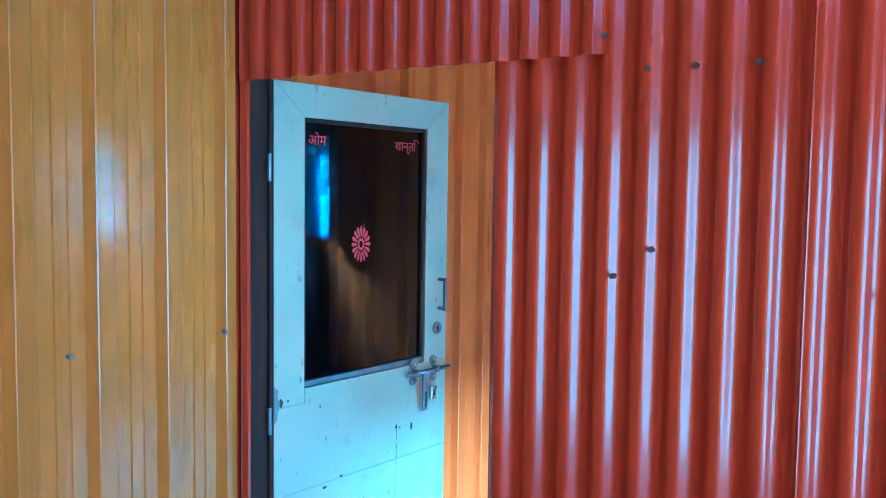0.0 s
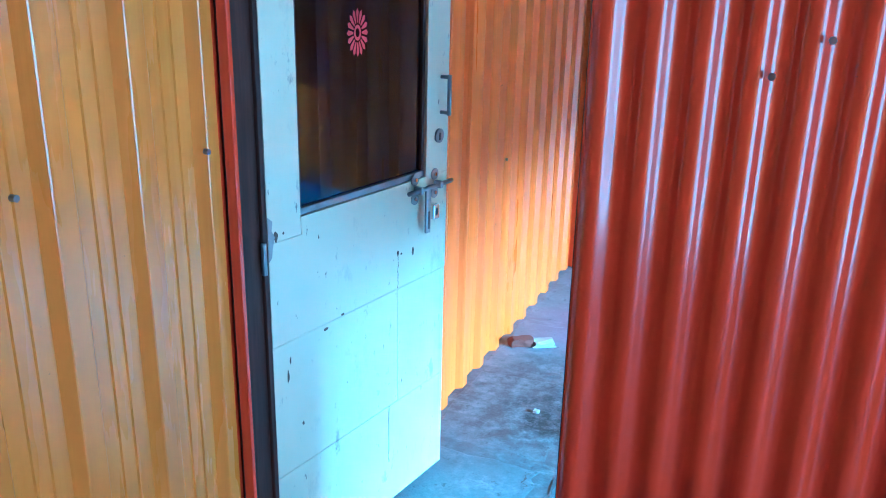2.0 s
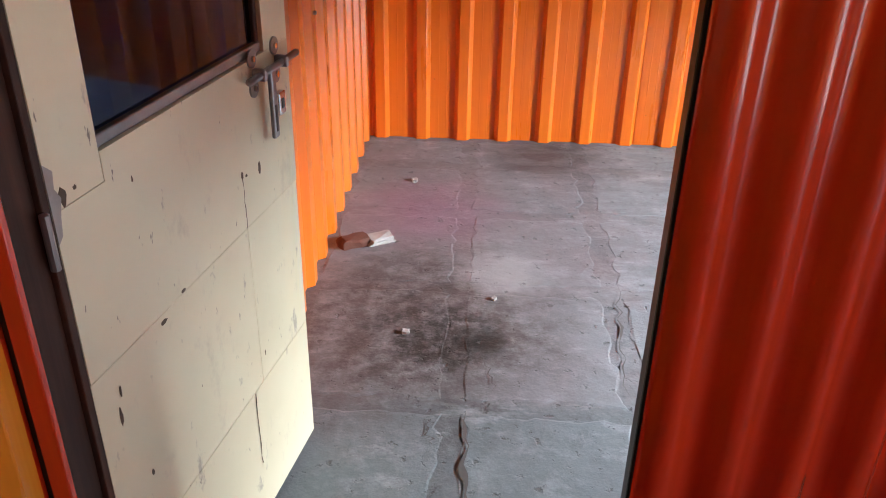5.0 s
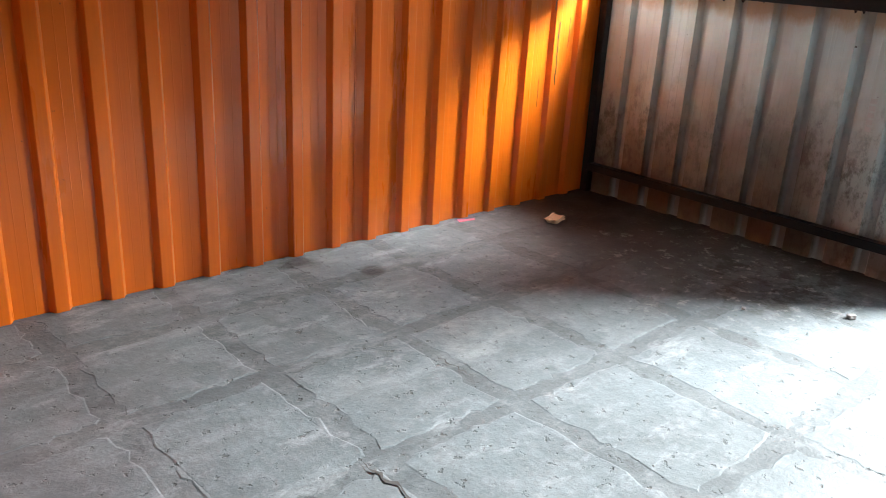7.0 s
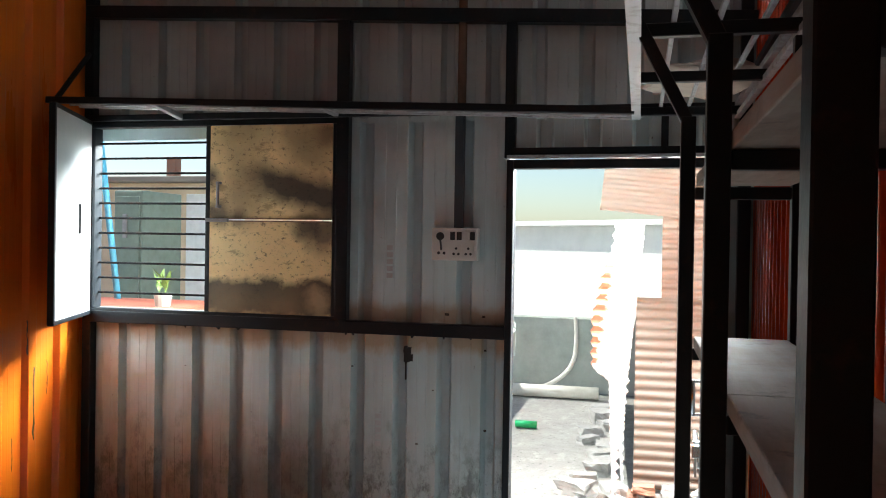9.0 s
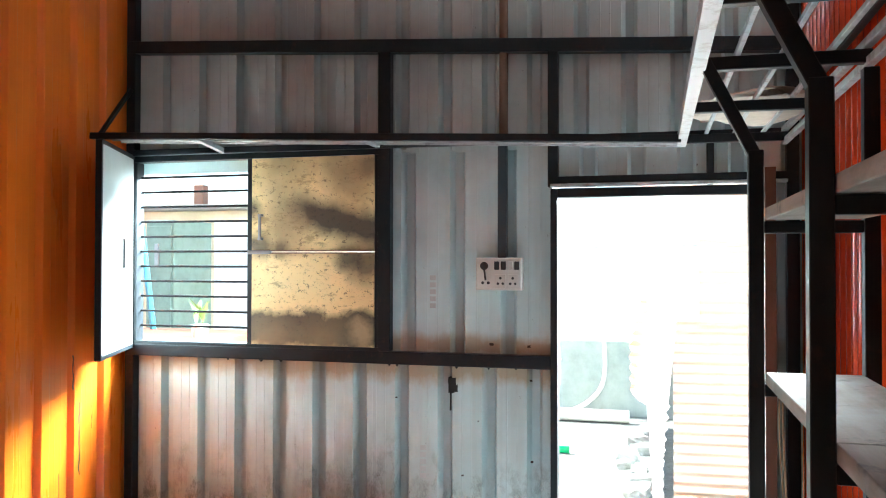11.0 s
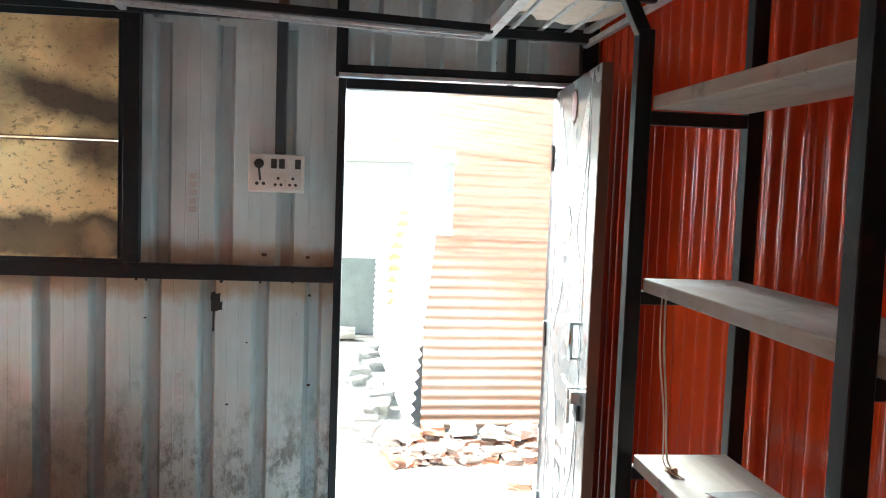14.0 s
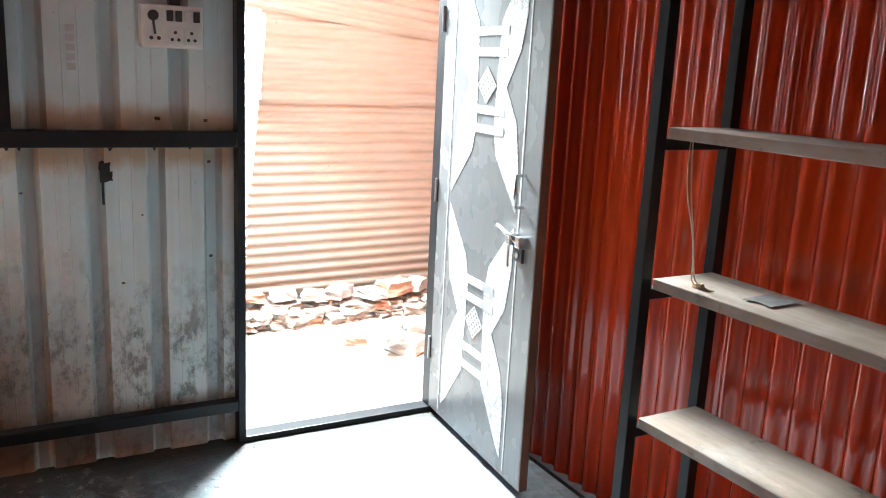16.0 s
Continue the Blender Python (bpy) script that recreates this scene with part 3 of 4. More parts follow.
# unseen closing walls of the first room, with an assumed wide entrance that admits light
wall_back = empty("wall_back", "orange ribbed sheet-metal back wall", "wall", "structure")
sheets(wall_back, pose(0.0, ROOM1_Y, 0), ROOM1_X, 0.0, ROOF_Z, BROAD, ORANGE)
wall_right = empty("wall_right", "orange ribbed sheet-metal side wall with a wide opening", "wall", "structure")
sheets(wall_right, pose(ROOM1_X, ROOM1_Y, 0, 0, 0, 90), 0.3, 0.0, ROOF, BROAD, ORANGE)
sheets(wall_right, pose(ROOM1_X, -1.0, 0, 0, 0, 90), 1.0, 0.0, ROOF, BROAD, ORANGE)
sheets(wall_right, pose(ROOM1_X, ROOM1_Y + 0.3, 0, 0, 0, 90), -1.0 - ROOM1_Y - 0.3, 2.05, ROOF, BROAD, ORANGE)

roof = tagged(part("ceiling", sheet_bm(W + 1.0, -7.8, 0.0, WAVE), ROOFM, m=pose(-0.5, D + 0.5, ROOF_Z, -90, 0, 0)), "grey corrugated metal roof sheet", "ceiling", kind="structure")
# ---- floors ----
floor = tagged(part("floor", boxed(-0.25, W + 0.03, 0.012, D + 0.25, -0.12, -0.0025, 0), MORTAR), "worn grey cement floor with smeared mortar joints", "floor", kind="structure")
floor_entry = tagged(part("floor_entry", boxed(-0.25, ROOM1_X, ROOM1_Y - 0.05, -0.012, -0.12, -0.006, 0), ROOM1_FLOOR), "dark grey cement floor of the front room", "floor", kind="structure")
ground = tagged(part("ground", boxed(-300, 300, -300, 300, -0.40, -0.13, 0), finish_concrete(concrete("yard_concrete", (0.31, 0.30, 0.28), (0.21, 0.20, 0.19), (0.42, 0.41, 0.39)))), "pale sunlit concrete ground of the yard", "ground", kind="structure")


def slab_bm(w, d, seed):
    """A cement slab of about w by d with an uneven outline and worn edge."""
    r = random.Random(seed)
    bm = bmesh.new()
    ring = []
    n = 11
    for (ax, ay), (bx, by) in (((-1, -1), (1, -1)), ((1, -1), (1, 1)), ((1, 1), (-1, 1)), ((-1, 1), (-1, -1))):
        for i in range(n):
            f = i / n
            ring.append(((ax + (bx - ax) * f) * w / 2 + r.uniform(-0.015, 0.015), (ay + (by - ay) * f) * d / 2 + r.uniform(-0.015, 0.015)))
    low = [bm.verts.new((x * 1.035, y * 1.035, -0.003)) for x, y in ring]
    top = [bm.verts.new((x, y, -0.001 + r.uniform(-0.001, 0.001))) for x, y in ring]
    for i in range(len(ring)):
        j = (i + 1) % len(ring)
        bm.faces.new((low[i], low[j], top[j], top[i]))
    bm.faces.new(top)
    return bm


XJ = (0.0, 0.54, 1.07, 1.60, 2.11, 2.64, 3.16, 3.68, 4.21, 4.79)
YJ = (0.03, 0.42, 1.03, 1.69, 2.30, 2.82, 3.19)
for i in range(len(XJ) - 1):
    for j in range(len(YJ) - 1):
        w, d = XJ[i + 1] - XJ[i] - 0.085, YJ[j + 1] - YJ[j] - 0.085
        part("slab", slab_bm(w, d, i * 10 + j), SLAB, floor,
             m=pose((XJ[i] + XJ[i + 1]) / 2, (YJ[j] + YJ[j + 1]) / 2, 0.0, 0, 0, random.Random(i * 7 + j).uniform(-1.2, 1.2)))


def crack_bm(x0, y0, x1, y1, w, seed):
    """A thin ragged crack lying on the floor from one point to another."""
    r = random.Random(seed)
    bm = bmesh.new()
    a, b = Vector((x0, y0, 0)), Vector((x1, y1, 0))
    side_ = Vector((-(b - a).y, (b - a).x, 0)).normalized()
    rows = []
    for k in range(15):
        c = a.lerp(b, k / 14) + side_ * r.uniform(-0.012, 0.012)
        h_ = w * 0.7 * (0.1 + r.random()) * math.sin(math.pi * (k + 0.6) / 15.2)
        rows.append((bm.verts.new(c + side_ * h_ / 2), bm.verts.new(c - side_ * h_ / 2)))
    for p, q in zip(rows, rows[1:]):
        bm.faces.new((p[0], p[1], q[1], q[0]))
    return bm


CRACK = plain("crack_dirt", (0.085, 0.08, 0.078), 0.95)
for n_, c_ in enumerate(((2.64, 1.86, 2.635, 2.10, 0.010), (1.045, 1.12, 1.10, 1.75, 0.014), (0.60, 0.52, 0.575, 1.0, 0.030), (0.49, 0.86, 0.475, 0.97, 0.014), (2.06, 1.45, 2.05, 1.72, 0.026), (2.10, 1.15, 2.08, 1.40, 0.018), (0.66, 1.1, 0.63, 1.3, 0.008))):
    part("crack", crack_bm(*c_, n_), CRACK, floor, m=pose(0, 0, 0.0025))


for n_, (x, y, sx, sy, sz) in enumerate(((0.02, -0.05, 0.13, 0.06, 0.035), (0.10, -0.045, 0.10, 0.035, 0.018), (0.085, 0.045, 0.09, 0.05, 0.02))):
    tagged(part("mortar_crust", lump_bm((sx, sy, sz), n_ + 80, 0.35, 3), MORTAR, m=pose(x, y, -0.006, 0, 0, n_ * 25)), "rough grey mortar crust at the foot of the door post", "mortar", "mortar at the door post")
brick_bit = tagged(part("brick_fragment", lump_bm((0.10, 0.06, 0.035), 3, 0.22), BRICK_DARK, m=pose(0.12, 1.98, 0, 0, 0, 25)), "broken dark brick piece lying on the floor", "brick")
mortar_bit = tagged(part("mortar_lump", lump_bm((0.10, 0.06, 0.03), 8, 0.25), CEMENT_GREY, m=pose(0.21, 2.02, 0, 0, 0, 40)), "pale grey mortar lump beside the brick piece", "rubble")
for n_, (x, y, s_) in enumerate(((0.375, 1.39, 0.022), (0.66, 1.62, 0.018), (0.30, 2.62, 0.03), (4.25, 1.30, 0.03), (3.95, 1.62, 0.02))):
    tagged(part("cement_crumb", lump_bm((s_, s_ * 0.8, s_ * 0.5), n_ + 20), CEMENT_GREY, m=pose(x, y, 0, 0, 0, n_ * 50)), "small pale cement crumb on the floor", "rubble", "crumbs on the floor")
tagged(part("wrapper", prism([(0, 0), (0.10, 0.01), (0.11, 0.035), (0.05, 0.03), (0.01, 0.04)], 0.002), PINK, m=pose(3.72, 3.12, 0.003, -90, 0, -15)), "crumpled pink wrapper on the floor", "litter")
tagged(part("paper_scrap", lump_bm((0.11, 0.07, 0.02), 31, 0.3), PAPER, m=pose(4.18, 2.86, 0, 0, 0, 20)), "tan paper scrap on the floor", "litter")


# ---- inner door: cream leaf with a dark glass ----
LEAF_W, LEAF_T = 0.786, 0.035
inner_door = empty("door_inner", "open cream door with tinted glass and scuffed lower panels", "door", "structure",
                   m=Matrix.Translation((0.043, 0.096, 0.0)) @ pose(0, 0, 0, 0, 0, math.degrees(math.atan2(0.774, 0.136))))
# local x runs along the leaf from the hinge, local y = 0 is the front, which looks along -y
Z0, Z1, G0, G1, ST = 0.03, 2.005, 1.075, 1.905, 0.115
part("stile", prism([(0, 1.03), (ST, 1.03), (ST, G1), (0, Z1)], 0.02), CREAM, inner_door)
part("stile", prism([(LEAF_W - ST, 1.075), (LEAF_W, 1.075), (LEAF_W, Z1), (LEAF_W - ST, G1)], 0.02), CREAM, inner_door)
part("top_rail", prism([(0.002, Z1), (ST + 0.001, G1), (LEAF_W - ST - 0.001, G1), (LEAF_W - 0.002, Z1)], 0.02), CREAM, inner_door)
cols = (0.0, 0.53, LEAF_W)
zs = (Z0, 0.376, 0.755)
part("panel", boxed(0.0, LEAF_W, 0.001, 0.02, zs[0], zs[1] - 0.001, 0.001), CREAM, inner_door)
for i in range(2):
    part("panel", boxed(cols[i] + (0.001 if i else 0), cols[i + 1] - 0.0005, 0.001, 0.02, zs[1] + 0.001, zs[2] - 0.001, 0.001), CREAM, inner_door)
part("panel", prism([(0, 0.756), (LEAF_W, 0.756), (LEAF_W, 1.074), (ST + 0.002, 1.074), (ST + 0.002, 1.0285), (0, 1.0285)], 0.02), CREAM, inner_door)


def split_bm(x, z0, z1, seed):
    """A hairline split in a panel's face, wandering upwards."""
    r = random.Random(seed)
    bm = bmesh.new()
    rows = []
    for k in range(9):
        c, w = x + r.uniform(-0.0025, 0.0025), r.uniform(0.0006, 0.0022)
        rows.append((bm.verts.new((c - w, -0.0006, z0 + (z1 - z0) * k / 8)), bm.verts.new((c + w, -0.0006, z0 + (z1 - z0) * k / 8))))
    for p, q in zip(rows, rows[1:]):
        bm.faces.new((p[0], p[1], q[1], q[0]))
    return bm


part("split", split_bm(0.528, 0.757, 0.872, 1), DARKWOOD, inner_door)
part("split", split_bm(0.483, 0.178, 0.376, 2), DARKWOOD, inner_door)
part("core", boxed(0.0, LEAF_W, 0.021, LEAF_T, Z0, 1.06, 0.001), DARKWOOD, inner_door, "dark wooden back of the leaf")
part("edge", boxed(-0.016, -0.001, 0.0, LEAF_T, Z0, Z1, 0.002), DARKWOOD, inner_door, "dark-stained hinge edge")
part("glazing_bead", boxed(ST, LEAF_W - ST, 0.006, 0.03, G0, G0 + 0.02, 0.003), STEEL, inner_door, "grey bottom bead of the glass")
for x0 in (ST, LEAF_W - ST - 0.014):
    part("glazing_bead", boxed(x0, x0 + 0.014, 0.008, 0.03, G0 + 0.02, G1, 0.003), DARKWOOD, inner_door)
part("glazing_bead", boxed(ST, LEAF_W - ST, 0.008, 0.03, G1 - 0.014, G1, 0.003), DARKWOOD, inner_door)
pane = part("pane", boxed(ST + 0.012, LEAF_W - ST - 0.012, 0.017, 0.021, G0 + 0.018, G1 - 0.012, 0), GLASS, inner_door, "dark tinted glass")
pane.visible_shadow = False
PX = ST + 0.012
flower = bmesh.new()
for k in range(16):
    a = 2 * math.pi * k / 16
    pts = []
    for rr, da in ((0.022, -0.10), (0.047, -0.14), (0.055, 0.0), (0.047, 0.14), (0.022, 0.10)):
        pts.append(flower.verts.new((rr * math.cos(a + da), 0, rr * 1.25 * math.sin(a + da))))
    flower.faces.new(pts)
ring = [[flower.verts.new((r_ * math.cos(2 * math.pi * k / 20), 0, r_ * 1.25 * math.sin(2 * math.pi * k / 20))) for k in range(20)] for r_ in (0.010, 0.018)]
for k in range(20):
    flower.faces.new((ring[0][k], ring[0][(k + 1) % 20], ring[1][(k + 1) % 20], ring[1][k]))
part("sticker", flower, STICKER, inner_door, "red rosette sticker with narrow petals", m=pose(0.368, 0.0155, 1.51) @ Matrix.Diagonal((0.8, 1, 0.9, 1)))


def lettering(name, text, size, material, parent, m, label=""):
    cu = bpy.data.curves.new(name, "FONT")
    cu.body, cu.size, cu.extrude, cu.align_x, cu.align_y = text, size, 0.0004, "CENTER", "CENTER"
    tmp = bpy.data.objects.new(name, cu)
    me = bpy.data.meshes.new_from_object(tmp)
    bpy.data.objects.remove(tmp)
    me.materials.append(material)
    ob = new(name, me)
    ob.parent = parent
    ob.matrix_basis = m
    if label:
        ob["label"] = label
    return ob


lettering("lettering", "ओम", 0.045, STICKER, inner_door, pose(ST + 0.063, 0.0155, 1.838, 90, 0, 0), "red stuck-on lettering")
lettering("lettering", "शान्ति", 0.045, STICKER, inner_door, pose(LEAF_W - ST - 0.095, 0.0155, 1.838, 90, 0, 0), "red stuck-on lettering")
# pull handle
h = part("handle", rod((0.745, -0.03, 1.255), (0.745, -0.03, 1.375), 0.007), STEEL, inner_door, "small steel pull handle", smooth=True)
part("foot", rod((0.745, -0.03, 1.262), (0.745, 0.0, 1.262), 0.006), STEEL, h)
part("foot", rod((0.745, -0.03, 1.368), (0.745, 0.0, 1.368), 0.006), STEEL, h)
lk = part("lock", rod((0.735, -0.006, 1.192), (0.735, 0.0, 1.192), 0.022, n=16), STEEL, inner_door, "round keyhole plate")
part("keyhole", boxed(0.731, 0.739, -0.008, -0.004, 1.179, 1.201, 0.001), DARK_PLASTIC, lk)
al = part("bolt", rod((0.555, -0.02, 1.046), (0.785, -0.02, 1.046), 0.0075), STEEL, inner_door, "steel sliding bolt with hanging hasp", smooth=True)
for x in (0.61, 0.715):
    part("staple", boxed(x - 0.008, x + 0.008, -0.032, -0.002, 1.034, 1.058, 0.005), STEEL, al)
    for z in (1.018, 1.076):
        part("ear", rod((x, -0.004, z), (x, 0.0, z), 0.018, n=16), STEEL, al)
        part("rivet", rod((x, -0.008, z), (x, -0.003, z), 0.006, n=8), CHROME, al)
hs = part("hasp", boxed(0.640, 0.664, -0.026, -0.016, 0.905, 1.046, 0.004), STEEL, al)
part("slot", boxed(0.647, 0.657, -0.028, -0.014, 0.918, 0.975, 0.003), DARK_PLASTIC, hs)
ca = part("catch", boxed(0.695, 0.728, -0.015, 0.0, 0.935, 0.982), CHROME, inner_door)
part("slot", boxed(0.705, 0.718, -0.017, -0.01, 0.947, 0.970), DARK_PLASTIC, ca)
# knocks and holes in the paint
KNOCK = plain("bare_wood_knock", (0.10, 0.075, 0.05), 0.8)
dent_r = random.Random(12)
for x, z, w_, h_ in ((0.026, 1.045, 0.020, 0.034), (0.052, 1.047, 0.010, 0.010), (0.18, 1.006, 0.005, 0.014), (0.528, 0.868, 0.016, 0.022), (0.545, 0.862, 0.012, 0.008), (0.605, 0.856, 0.014, 0.032),
                     (0.05, 0.66, 0.010, 0.04), (0.10, 0.50, 0.008, 0.018), (0.20, 0.74, 0.03, 0.012), (0.27, 0.76, 0.02, 0.010), (0.06, 0.70, 0.006, 0.03), (0.55, 0.44, 0.004, 0.02)):
    pts = [(x + w_ * 0.5 * math.cos(a) * dent_r.uniform(0.5, 1.0), z + h_ * 0.5 * math.sin(a) * dent_r.uniform(0.5, 1.0)) for a in [k * math.pi / 5 for k in range(10)]]
    part("dent", prism(pts, -0.0006), KNOCK, inner_door)
part("repair_patch", prism([(-0.001, 0.985), (0.010, 0.995), (0.014, 1.02), (0.022, 1.045), (0.012, 1.062), (0.016, 1.085), (-0.001, 1.10)], -0.0008), CEMENT_GREY, inner_door, "grey filler patch on the stile")
for z in (0.25, 1.0, 1.75):
    part("hinge", rod((-0.02, -0.004, z - 0.04), (-0.02, -0.004, z + 0.04), 0.007), STEEL, inner_door)

# wall switch on the orange wall
sb = empty("wall_switch", "white surface-mounted switch box on the orange wall", "switch")
part("box", boxed(0.026, 0.075, 1.70, 1.83, 1.645, 1.745, 0.006), PLASTIC, sb)
part("rocker", boxed(0.074, 0.080, 1.75, 1.775, 1.68, 1.715, 0.002), PLASTIC, sb)
part("cable", boxed(0.026, 0.036, 1.755, 1.775, 1.745, ROOF, 0.002), DARK_PLASTIC, sb, "dark cable strip")

# screws in the sheets
screws = (((1.12, -0.03, 1.511), 1), ((1.201, -0.03, 1.572), 1), ((0.905, -0.022, 0.60), 1), ((0.862, -0.022, 0.53), 1), ((0.868, -0.022, 0.33), 1),
          ((1.094, -0.05, 2.02), 1), ((1.18, -0.02, 1.95), 1), ((1.28, -0.02, 1.95), 1), ((1.40, -0.02, 1.95), 1), ((1.66, -0.03, 1.50), 1),
          ((0.03, -0.57, 1.30), 0), ((0.03, -0.09, 1.29), 0), ((0.03, -0.09, 0.11), 0), ((0.03, 1.9, 0.9), 0))
first = None
for (x, y, z), on_red in screws:
    m_ = pose(x, y, z, 90, 0, 0) if on_red else pose(x, y, z, 0, 90, 0)
    if first is None:
        first = tagged(part("screw", rod((0, 0, -0.006), (0, 0, 0.006), 0.0065, n=8), STEEL, m=m_), "steel roofing screw in the ribbed sheet", "screw", "screws in the sheets")
    else:
        copy_thing(first, m_)

# ---- window with bars and shutters ----
g = Mat("sooty_bar", (0.012, 0.012, 0.013), 0.9, 0, 0.05)
g.tint(g.ramp(g.noise(30.0, 4.0), 0.5, 0.7), (0.04, 0.02, 0.012), 0.7)
BARMAT = g.done()
win = empty("window_1", "window with steel bars, one shutter open, one scorched", "window", "structure")
WX0, WX1 = W - 0.04, W + 0.02
MY = 2.495
part("window_frame", boxed(WX0, WX1, WY0 - 0.02, WY1 + 0.03, WZ1, WZ1 + 0.035), BLACK, win)
part("window_frame", boxed(WX0, WX1, WY0 - 0.02, WY1 + 0.03, WZ0 - 0.03, WZ0), BLACK, win)
part("window_frame", boxed(WX0, WX1, WY1, WY1 + 0.03, WZ0, WZ1), BLACK, win)
part("window_frame", boxed(WX0, WX1, WY0 - 0.02, WY0, WZ0, WZ1), BLACK, win)
part("mullion", boxed(WX0, WX1, MY - 0.025, MY, WZ0, WZ1), BLACK, win)
part("strip", boxed(WX0 - 0.004, WX0, WY0, MY - 0.03, WZ1 - 0.008, WZ1), ANGLE, win)
for k in range(11):
    z = WZ0 + (k + 1) * (WZ1 - WZ0) / 12
    part("bar", rod((W, MY, z), (W, WY1, z), 0.0055), BARMAT, win)
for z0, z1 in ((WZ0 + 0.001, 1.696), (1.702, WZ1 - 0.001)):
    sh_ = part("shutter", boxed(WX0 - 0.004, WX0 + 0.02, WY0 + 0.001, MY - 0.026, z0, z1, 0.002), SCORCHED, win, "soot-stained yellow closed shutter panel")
    part("edge_strip", boxed(WX0 - 0.010, WX0 - 0.004, WY0 + 0.012, MY - 0.032, z1 - 0.006 if z1 < 1.8 else z0, z1 if z1 < 1.8 else z0 + 0.006, 0), RUSTPIPE, sh_)
hd = part("handle", boxed(WX0 - 0.03, WX0 - 0.018, MY - 0.085, MY - 0.072, 1.755, 1.88), STEEL, win, "small steel shutter handle")
part("foot", boxed(WX0 - 0.03, WX0, MY - 0.088, MY - 0.069, 1.755, 1.768), STEEL, hd)
part("foot", boxed(WX0 - 0.03, WX0, MY - 0.088, MY - 0.069, 1.868, 1.88), STEEL, hd)
part("latch", boxed(WX0 - 0.02, WX0 - 0.004, MY - 0.13, MY - 0.01, 1.688, 1.706), STEEL, win)
# open shutter, hinged at the end of the window and swung into the room
SW = 0.60
swing = Matrix.Translation((W - 0.04, WY1 + 0.02, 0)) @ pose(0, 0, 0, 0, 0, 180 + 23)
leaf = part("open_shutter", boxed(0.0, SW, -0.018, 0.0, WZ0 - 0.02, WZ1 + 0.02, 0.002), WHITE_SHUTTER, win, "white shutter leaf swung open into the room", m=swing)
for a in ((SW - 0.02, SW + 0.004, -0.024, 0.004, WZ0 - 0.03, WZ1 + 0.03), (0.0, SW, -0.024, 0.004, WZ0 - 0.035, WZ0 - 0.015), (0.0, SW, -0.024, 0.004, WZ1 + 0.015, WZ1 + 0.035)):
    part("edge_frame", boxed(*a), BLACK, leaf)
part("handle", rod((SW * 0.52, 0.03, 1.62), (SW * 0.52, 0.03, 1.76), 0.007), DARK_PLASTIC, leaf)

# ---- switchboard and conduit on the grey wall ----
board = empty("switchboard", "dirty white electric switchboard with four switches and sockets", "switchboard")
BX = W - 0.06
part("box", boxed(BX, W - 0.002, 1.15, 1.358, 1.527, 1.672, 0.006), PLASTIC, board)
for k in range(4):
    y = 1.262 - k * 0.030
    part("switch", boxed(BX - 0.006, BX + 0.002, y - 0.011, y + 0.011, 1.618, 1.655, 0.002), DARK_PLASTIC if k != 2 else PLASTIC, board)
part("fan_regulator", rod((BX - 0.008, 1.318, 1.635), (BX, 1.318, 1.635), 0.018, n=16), DARK_PLASTIC, board)
part("cord", bar((BX - 0.004, 1.318, 1.62), (BX - 0.004, 1.312, 1.572), 0.008), DARK_PLASTIC, board)
for y in (1.245, 1.19):
    so = part("socket", boxed(BX - 0.003, BX + 0.002, y - 0.024, y + 0.024, 1.54, 1.598, 0.002), PLASTIC, board)
    for dy, dz in ((0.011, -0.012), (-0.011, -0.012), (0.0, 0.012)):
        part("pin_hole", rod((BX - 0.0045, y + dy, 1.569 + dz), (BX - 0.002, y + dy, 1.569 + dz), 0.006), DARK_PLASTIC, so)
for y in (1.325, 1.30):
    part("pin_hole", rod((BX - 0.002, y, 1.56), (BX + 0.002, y, 1.56), 0.007), DARK_PLASTIC, board)
cond = tagged(part("conduit", boxed(W - 0.045, W - 0.008, 1.222, 1.262, 1.672, 2.2, 0.004), CONDUIT), "dark conduit running up from the switchboard", "conduit")
tagged(part("conduit_pipe", rod((W - 0.008, 1.242, 2.2), (W - 0.008, 1.242, ROOF_Z - 0.02), 0.02), RUSTPIPE, smooth=True), "rusty conduit pipe up to the roof", "conduit")

# ---- racks under the roof ----
rack = empty("wall_rack", "black steel rack along the grey wall above the window", "rack")
RX = 4.50
zl, zr_ = 2.245, 2.135


def rz(y):
    return zr_ + (zl - zr_) * (y - 0.48) / (3.12 - 0.48)


part("front_rail", bar((RX, 0.48, rz(0.48)), (RX, D - 0.03, rz(D - 0.03)), 0.03), BLACK, rack)
part("back_rail", bar((W - 0.05, 0.08, 2.185), (W - 0.05, D - 0.05, 2.195), 0.03), BLACK, rack)
for k in range(3):
    x = RX + 0.06 + k * 0.07
    part("rod", bar((x, 0.48, rz(0.48)), (x, D - 0.05, rz(D - 0.05)), 0.012), ANGLE if k else BLACK, rack)
for y in (2.62, 1.82, 1.13):
    part("crossbar", bar((RX, y, rz(y)), (W - 0.05, y, 2.19), 0.025), ANGLE, rack)
part("brace", bar((RX + 0.02, D - 0.06, 2.25), (W - 0.05, D - 0.06, 2.52), 0.02), BLACK, rack)

